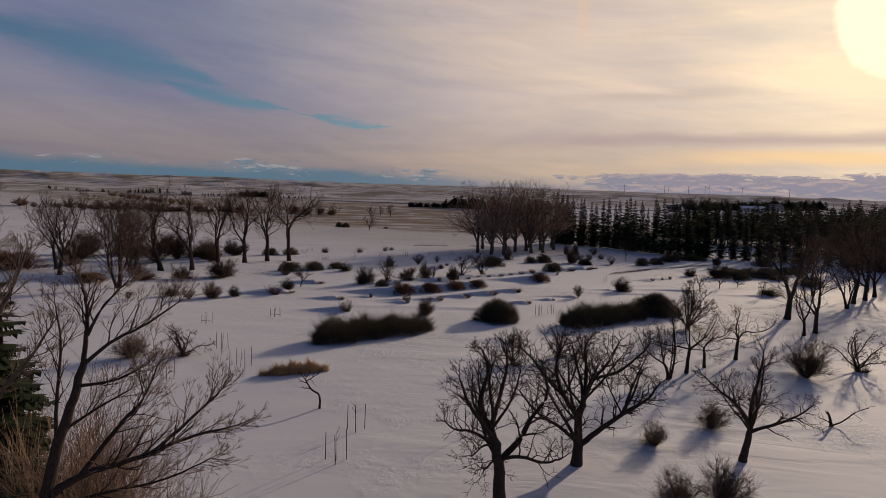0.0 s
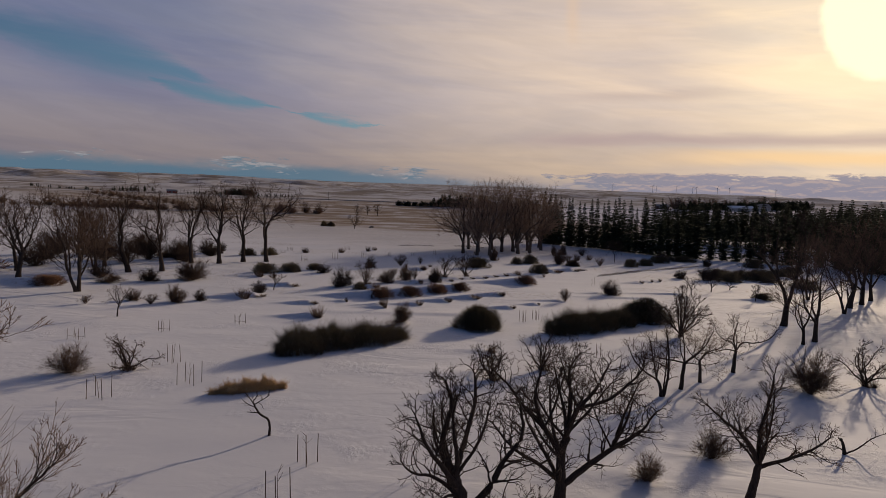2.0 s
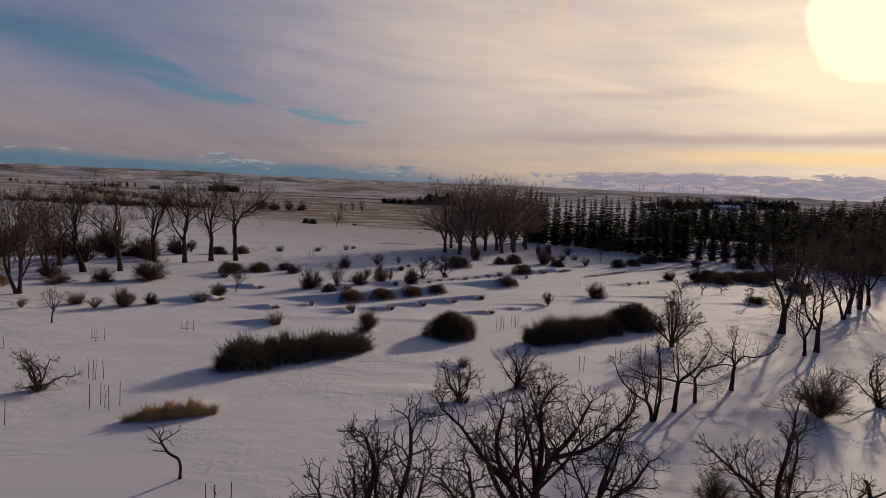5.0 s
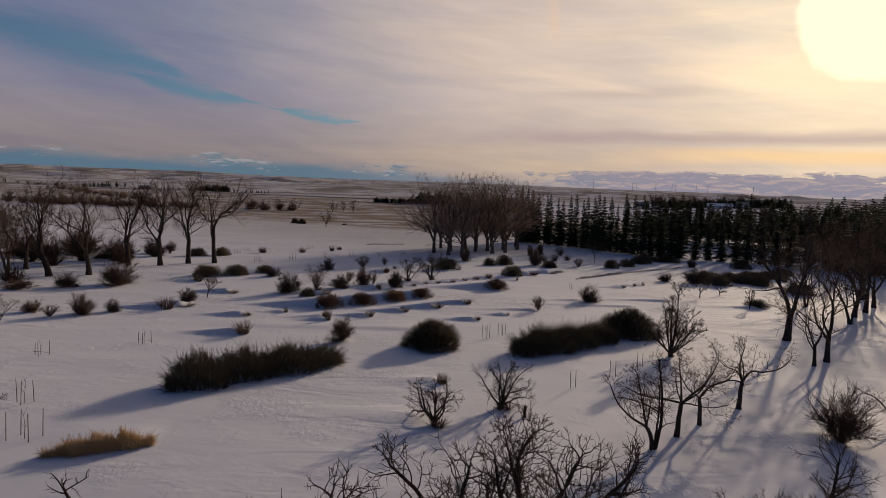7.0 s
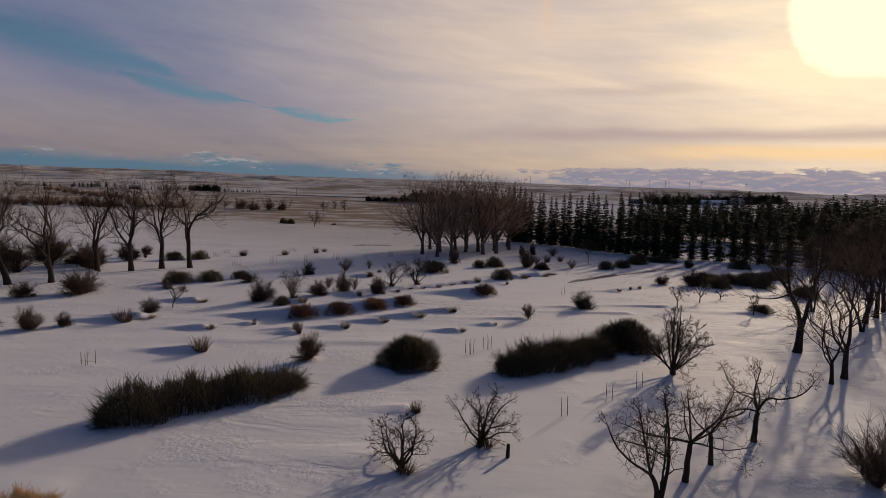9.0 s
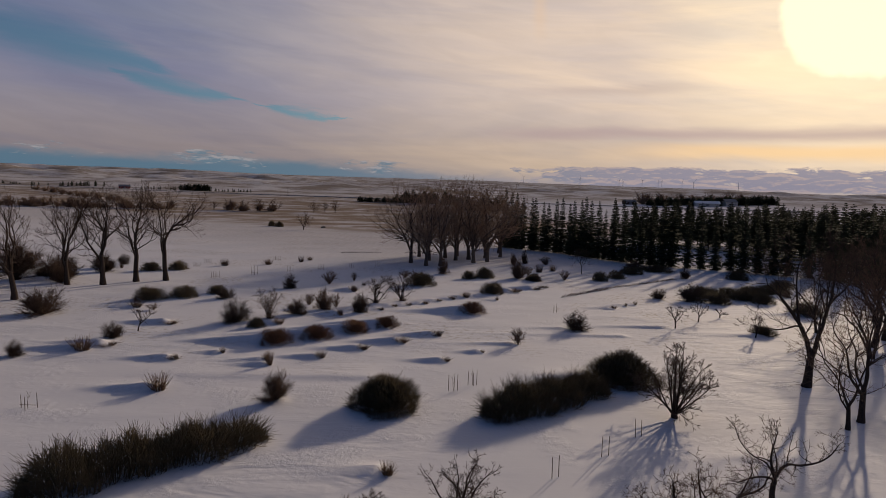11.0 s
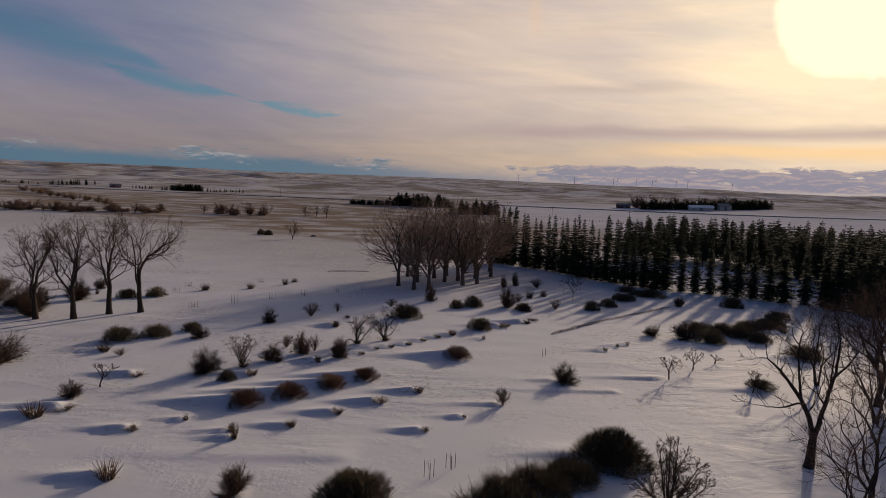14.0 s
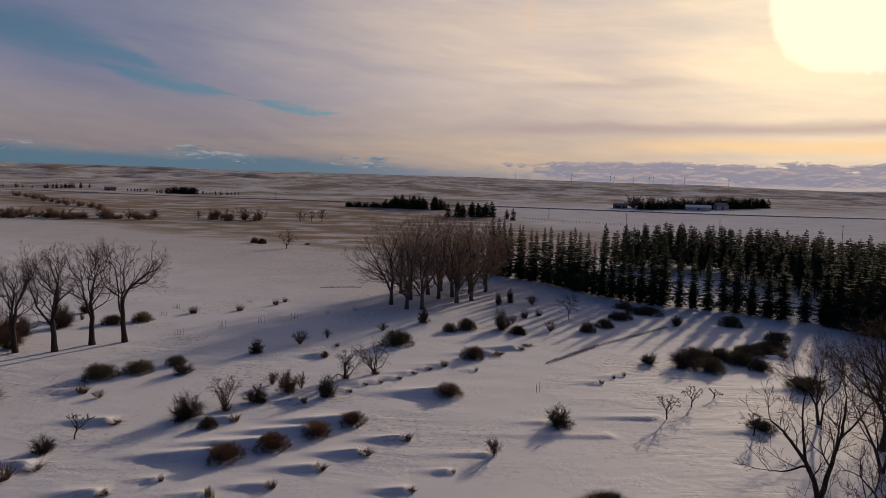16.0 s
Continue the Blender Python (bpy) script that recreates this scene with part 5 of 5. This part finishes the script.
post = thing("stump", 11.2, 51.1, "short weathered wooden stump post in snow", "stump")
t = Tubes()
t.tube([Vector((0, 0, -0.1)), Vector((0.01, 0, 0.3)), Vector((0.03, 0.01, 0.75))], 0.11, 0.09, 8)
part("wood", t, BARK_OLD, post)

# ---- farther country ----
far_trees = Kinds([grown_tree("far_tree", *crown_limbs(random.Random(850 + i), 9.0, dict(POPLAR, depth=4, twigs=4, fine=0.034, splay=60, first=0.25, low=4), 0.0, 1.0, 0.14, 4),
                              "bare round-headed tree on the open prairie", "bare trees along the far creek", (0, 0), BARK_OLD, TWIG_BROWN) for i in range(2)])
rng = random.Random(9)
for x, y, h in [(-35, 303, 8.5), (-40, 484, 10), (-55, 483, 9), (-48, 490, 8)]:
    far_trees.place(stand(x, y, rng.uniform(0, 360), h / 9.0))


thickets = Kinds([fan_shrub("thicket", 870 + i, 30, 11, "brown bare thicket along the far creek", "shrub", 0.62, 0.030,
                            TWIG_TAN, "bare trees along the far creek") for i in range(2)])


def tree_line(points, count, low, high, shake):
    """Bare trees strewn along a line."""
    for i in range(count):
        f = (i + rng.random() * 0.6) / count * (len(points) - 1)
        k = min(int(f), len(points) - 2)
        x = points[k][0] + (points[k + 1][0] - points[k][0]) * (f - k) + rng.uniform(-shake, shake)
        y = points[k][1] + (points[k + 1][1] - points[k][1]) * (f - k) + rng.uniform(-shake, shake)
        s = rng.uniform(low, high)
        if i % 4:
            thickets.place(stand(x, y, rng.uniform(0, 360), s * rng.uniform(0.9, 1.6), s * 1.05))
        else:
            far_trees.place(stand(x, y, rng.uniform(0, 360), s / 9.0 * rng.uniform(1.1, 1.5), s / 9.0))


tree_line([(-300, 448), (-237, 454), (-194, 464), (-149, 478)], 58, 3.0, 8.5, 8)
tree_line([(-122, 480), (-100, 484), (-78, 488)], 14, 4.0, 10.5, 5)
tree_line([(-352, 666), (-280, 600), (-216, 538)], 22, 4.0, 6.5, 6)
for x, y, h in [(-54, 331, 3.2), (-50, 328, 2.8)]:
    domes.place(stand(x, y, 30, 4.0, h / 0.64))
belt = Kinds([spruce("conifer", 340 + i, 12.0, 6.0, "dark conifer in a far shelter belt", "far shelter belt", NEEDLES, 0.02, 11, 0.6, 0.75, 1.3)
              for i in range(2)])


def belt_line(a, b, count, low, high, shake, fat=1.3):
    for i in range(count):
        f = (i + rng.random() * 0.5) / count
        belt.place(stand(a[0] + (b[0] - a[0]) * f + rng.uniform(-shake, shake), a[1] + (b[1] - a[1]) * f + rng.uniform(-shake, shake),
                         rng.uniform(0, 360), rng.uniform(low, high) / 12.0 * fat, rng.uniform(low, high) / 12.0))


belt_line((-36, 655), (8, 650), 30, 4.0, 6.0, 1.5, 2.4)
belt_line((6, 650), (57, 632), 40, 8.0, 14.0, 4, 1.7)
belt_line((58, 556), (95, 563), 22, 8.0, 14.0, 5, 1.4)
belt_line((101, 548), (110, 528), 2, 9.0, 10.0, 0.5)
belt_line((262, 666), (330, 676), 46, 6.0, 10.0, 5, 2.0)
belt_line((330, 672), (430, 712), 66, 7.0, 12.0, 6, 2.0)
belt_line((-270, 855), (-240, 865), 26, 7.0, 10.0, 5, 2.0)
belt_line((-240, 880), (-190, 890), 14, 3.0, 5.0, 2)
belt_line((-384, 1010), (-355, 1020), 7, 4.0, 6.0, 1)
belt_line((-296, 880), (-280, 880), 4, 4.0, 6.0, 1)
belt_line((-500, 1017), (-455, 1040), 16, 5.0, 9.0, 6)
belt_line((-640, 1010), (-520, 1010), 22, 3.0, 6.0, 8)
tree_line([(262, 690), (330, 700), (400, 730)], 20, 11.0, 16.0, 8)


def gable_house(name, label, x, y, turn, size, wall_m, roof_m, category="barn"):
    """A plain gabled building: walls, two roof slopes with eaves, a door, windows."""
    L, W, H, R = size
    root = new(name)
    tagged(root, label, category)
    root.matrix_basis = stand(x, y, turn)
    bm = bmesh.new()
    v = [bm.verts.new(p) for p in ((-L / 2, -W / 2, -1), (L / 2, -W / 2, -1), (L / 2, W / 2, -1), (-L / 2, W / 2, -1), (-L / 2, -W / 2, H),
                                   (L / 2, -W / 2, H), (L / 2, W / 2, H), (-L / 2, W / 2, H), (-L / 2, 0, H + R), (L / 2, 0, H + R))]
    for q in ((0, 1, 5, 4), (2, 3, 7, 6), (1, 2, 6, 9, 5), (3, 0, 4, 8, 7), (0, 3, 2, 1)):
        bm.faces.new([v[i] for i in q])
    me = bpy.data.meshes.new("wall")
    bm.to_mesh(me), bm.free()
    me.materials.append(wall_m)
    w = new("wall", me)
    w.parent = root
    for sg in (-1, 1):
        bm = bmesh.new()
        e, o = 0.5, 0.25
        top, low = (0, H + R + 0.05), (sg * (W / 2 + e), H - e * R / (W / 2) + 0.05)
        pts = [(xx, yy, zz + dz) for dz in (0, o) for xx, (yy, zz) in ((-L / 2 - e, top), (L / 2 + e, top), (L / 2 + e, low), (-L / 2 - e, low))]
        v = [bm.verts.new(p) for p in pts]
        for q in ((0, 1, 2, 3), (4, 5, 6, 7), (0, 1, 5, 4), (1, 2, 6, 5), (2, 3, 7, 6), (3, 0, 4, 7)):
            bm.faces.new([v[i] for i in q])
        bmesh.ops.recalc_face_normals(bm, faces=bm.faces)
        me = bpy.data.meshes.new("roof")
        bm.to_mesh(me), bm.free()
        me.materials.append(roof_m)
        ob = new("roof", me)
        ob.parent = root
    t = Tubes()
    t.box((-1.6, -W / 2 - 0.08, 0), (1.6, -W / 2 + 0.02, H * 0.8))
    ob = part("door", t, ROOF, root)
    for xx in (-L * 0.32, L * 0.32):
        t = Tubes()
        t.box((xx - 0.7, -W / 2 - 0.06, H * 0.4), (xx + 0.7, -W / 2 + 0.02, H * 0.75))
        pane = part("window", t, ASPHALT, root)
        t = Tubes()
        for x0, x1, z0, z1 in ((xx - 0.8, xx + 0.8, H * 0.75, H * 0.75 + 0.1), (xx - 0.8, xx + 0.8, H * 0.4 - 0.1, H * 0.4)):
            t.box((x0, -W / 2 - 0.1, z0), (x1, -W / 2 + 0.02, z1))
        part("frame", t, PAINT_WHITE, pane)
    return root


gable_house("barn", "small red barn beside a far windbreak", -409, 1012, 20, (15, 8, 3.2, 2.2), WALL_RED, ROOF)
gable_house("barn", "pale long farm building among dark trees", 322, 660, -15, (24, 9, 3.0, 2.2), WALL_PALE, PAINT_WHITE)
gable_house("farmhouse", "pale farmhouse with a sheet roof among trees", 352, 672, 10, (14, 9, 4.0, 3.0), WALL_PALE, ROOF, "house")
gable_house("barn", "dark low shed at the edge of a farm", 249, 684, 0, (13, 7, 3.0, 1.8), STAKE, ROOF)


def road(points, width):
    """A low causeway laid over the ground."""
    verts, faces = [], []
    line = []
    for (x0, y0), (x1, y1) in zip(points, points[1:]):
        n = int(math.hypot(x1 - x0, y1 - y0) / 12)
        line += [(x0 + (x1 - x0) * i / n, y0 + (y1 - y0) * i / n) for i in range(n)]
    for i, (x, y) in enumerate(line):
        x2, y2 = line[min(i + 1, len(line) - 1)]
        x1, y1 = line[max(i - 1, 0)]
        L = math.hypot(x2 - x1, y2 - y1)
        nx, ny = -(y2 - y1) / L, (x2 - x1) / L
        z = ground_z(x, y) + 0.6
        for s, dz in ((-1.5, -2.5), (-1, 0), (1, 0), (1.5, -2.5)):
            verts.append((x + nx * s * width / 2, y + ny * s * width / 2, z + dz))
    for i in range(len(line) - 1):
        for j in range(3):
            faces.append((i * 4 + j, i * 4 + j + 1, i * 4 + j + 5, i * 4 + j + 4))
    tagged(mesh_object("road", verts, faces, ASPHALT), "dark swept asphalt road on a low bank", "road", kind="structure")


road([(-1300, 1040), (-447, 811), (-334, 772), (-238, 761), (-145, 756), (-37, 733), (120, 690), (235, 642), (429, 545), (760, 380)], 9.0)


def pole(x, y, h):
    root = thing("utility_pole", x, y, "slim wooden utility pole with a crossarm", "pole", "utility poles")
    t = Tubes()
    t.tube([Vector((0, 0, -0.5)), Vector((0, 0, h * 0.5)), Vector((0, 0, h))], 0.17, 0.11, 6)
    part("post", t, STAKE, root)
    t = Tubes()
    t.box((-1.1, -0.06, h - 0.9), (1.1, 0.06, h - 0.75))
    arm = part("crossarm", t, STAKE, root)
    for xx in (-0.95, 0.0, 0.95):
        t = Tubes()
        t.tube([Vector((xx, 0, h - 0.75)), Vector((xx, 0, h - 0.5))], 0.05, 0.04, 5)
        part("insulator", t, STONE, arm)


for x, y, h in [(-123, 766, 9), (140, 553, 9), (189, 506, 9), (235, 452, 9), (283, 396, 9), (92, 600, 9)]:
    pole(x, y, h)
fence = thing("fence", 165, 514, "long line of wooden fence posts across a snowy field", "fence")
fz = fence.location.z
for i in range(42):
    f = i / 41
    x, y = 118 + 88 * f, 550 - 68 * f
    t = Tubes()
    z = ground_z(x, y) - fz
    t.tube([Vector((x - 165, y - 514, z - 0.3)), Vector((x - 165, y - 514, z + 1.5))], 0.14, 0.12, 5)
    part("post", t, STAKE, fence)


def turbine(az, r, h, turn):
    x, y = r * math.sin(radians(az)), r * math.cos(radians(az))
    root = thing("wind_turbine", x, y, "white wind turbine on a far ridge", "wind turbine", "wind turbines on the ridge", 1.0)
    t = Tubes()
    t.tube([Vector((0, 0, -4)), Vector((0, 0, h * 0.5)), Vector((0, 0, h))], 1.3, 0.9, 8)
    part("tower", t, PAINT_WHITE, root)
    t = Tubes()
    t.box((-1.3, -3.5, h - 0.5), (1.3, 3.0, h + 2.2))
    part("nacelle", t, PAINT_WHITE, root)
    t = Tubes()
    t.tube([Vector((0, -3.4, h + 0.8)), Vector((0, -4.0, h + 0.8)), Vector((0, -4.9, h + 0.8))], 1.2, 0.4, 8)
    hub = part("hub", t, PAINT_WHITE, root)
    for i in range(3):
        a = radians(turn + 120 * i)
        t = Tubes()
        u = Vector((math.sin(a), 0, math.cos(a)))
        c = Vector((0, -4.0, h + 0.8))
        t.tube([c, c + u * (h * 0.12), c + u * (h * 0.58)], 0.9, 0.25, 4)
        part("blade", t, PAINT_WHITE, hub)


for i, az in enumerate([15.9, 19.2, 19.5, 21.1, 22.4, 22.7, 24.3, 25.2, 11.0, 28.6]):
    turbine(az, 4150 + 25 * (i % 3), 40, 23 * i)

# ---- low litter on the snow ----
hedge("brush_pile", "long low dark brush pile lying on snow", (-8.5, 193.0), (2.0, 194.8), 0.6, (0.5, 0.5), 700, 21, TWIG_DARK, "brush pile")
hedge("brush_pile", "low dark brush pile beside the poplar grove", (8.0, 196.4), (17.0, 193.2), 0.6, (0.6, 0.5), 600, 22, TWIG_DARK, "brush pile")
hedge("stubble_row", "thin broken row of dry stalks showing through snow", (32.2, 120.9), (44.1, 132.5), 0.34, (0.50, 0.52), 1200, 23, TWIG_BROWN, "grass")
hedge("stubble_row", "thin broken row of dry stalks showing through snow", (44.1, 132.5), (62.4, 147.5), 0.34, (0.52, 0.52), 1300, 24, TWIG_BROWN, "grass")
b_root = thing("boulder", -29, 326, "dark field boulder on snowy stubble", "boulder")
bm = bmesh.new()
bmesh.ops.create_icosphere(bm, subdivisions=3, radius=1.0)
for v in bm.verts:
    v.co = Vector((v.co.x * 1.3, v.co.y * 0.9, v.co.z * 0.8)) * (1 + 0.25 * noise.noise(v.co * 1.4))
me = bpy.data.meshes.new("rock")
bm.to_mesh(me), bm.free()
me.materials.append(STONE)
ob = new("rock", me)
ob.parent = b_root

# ---- more of the tall trees at the start ----
branchy_tree("willow", [
    ([(0, 0, 0), (0.1, 0, 3.0), (0.3, 0, 5.5), (0.6, 0, 7.5)], 0.22, 0.12),
    ([(0.6, 0, 7.4), (1.4, -0.3, 8.8), (2.3, -0.6, 9.8), (2.9, -0.8, 11.0)], 0.11, 0.02),
    ([(0.5, 0, 7.0), (0.4, 0.3, 9.0), (0.9, 0.5, 11.0), (0.8, 0.6, 12.2)], 0.10, 0.02),
    ([(0.3, 0, 5.6), (1.5, -0.2, 7.0), (2.6, -0.4, 8.0), (3.4, -0.5, 9.2)], 0.09, 0.02),
    ([(0.4, 0, 6.2), (-0.8, 0.2, 8.0), (-1.6, 0.3, 10.4)], 0.08, 0.02)],
    WILLOW, 802, "tall bare willow with dense rusty twigs", "tree", "", (-13.6, 17.0), BARK_GREY, TWIG_TAN)
spruces.place(stand(-12.9, 18.4, 40, 1.05, 0.63))["label"] = "young dark spruce beside a bare willow"
near_willows = Kinds([fan_shrub("willow_shrub", 480 + i, 34, 44, "tall bare shrub willow with fine tan twigs", "shrub", 0.42, 0.0035,
                                TWIG_TAN, "shrub willows beside the tall willow") for i in range(2)])
for x, y, h, w in [(-6.9, 15.3, 6.0, 3.6), (-9.2, 16.8, 7.4, 5.0), (-10.6, 18.2, 7.4, 6.0), (-12.6, 21.5, 7.0, 6.0)]:
    near_willows.place(stand(x, y, 40 * x, w, h / 0.92))
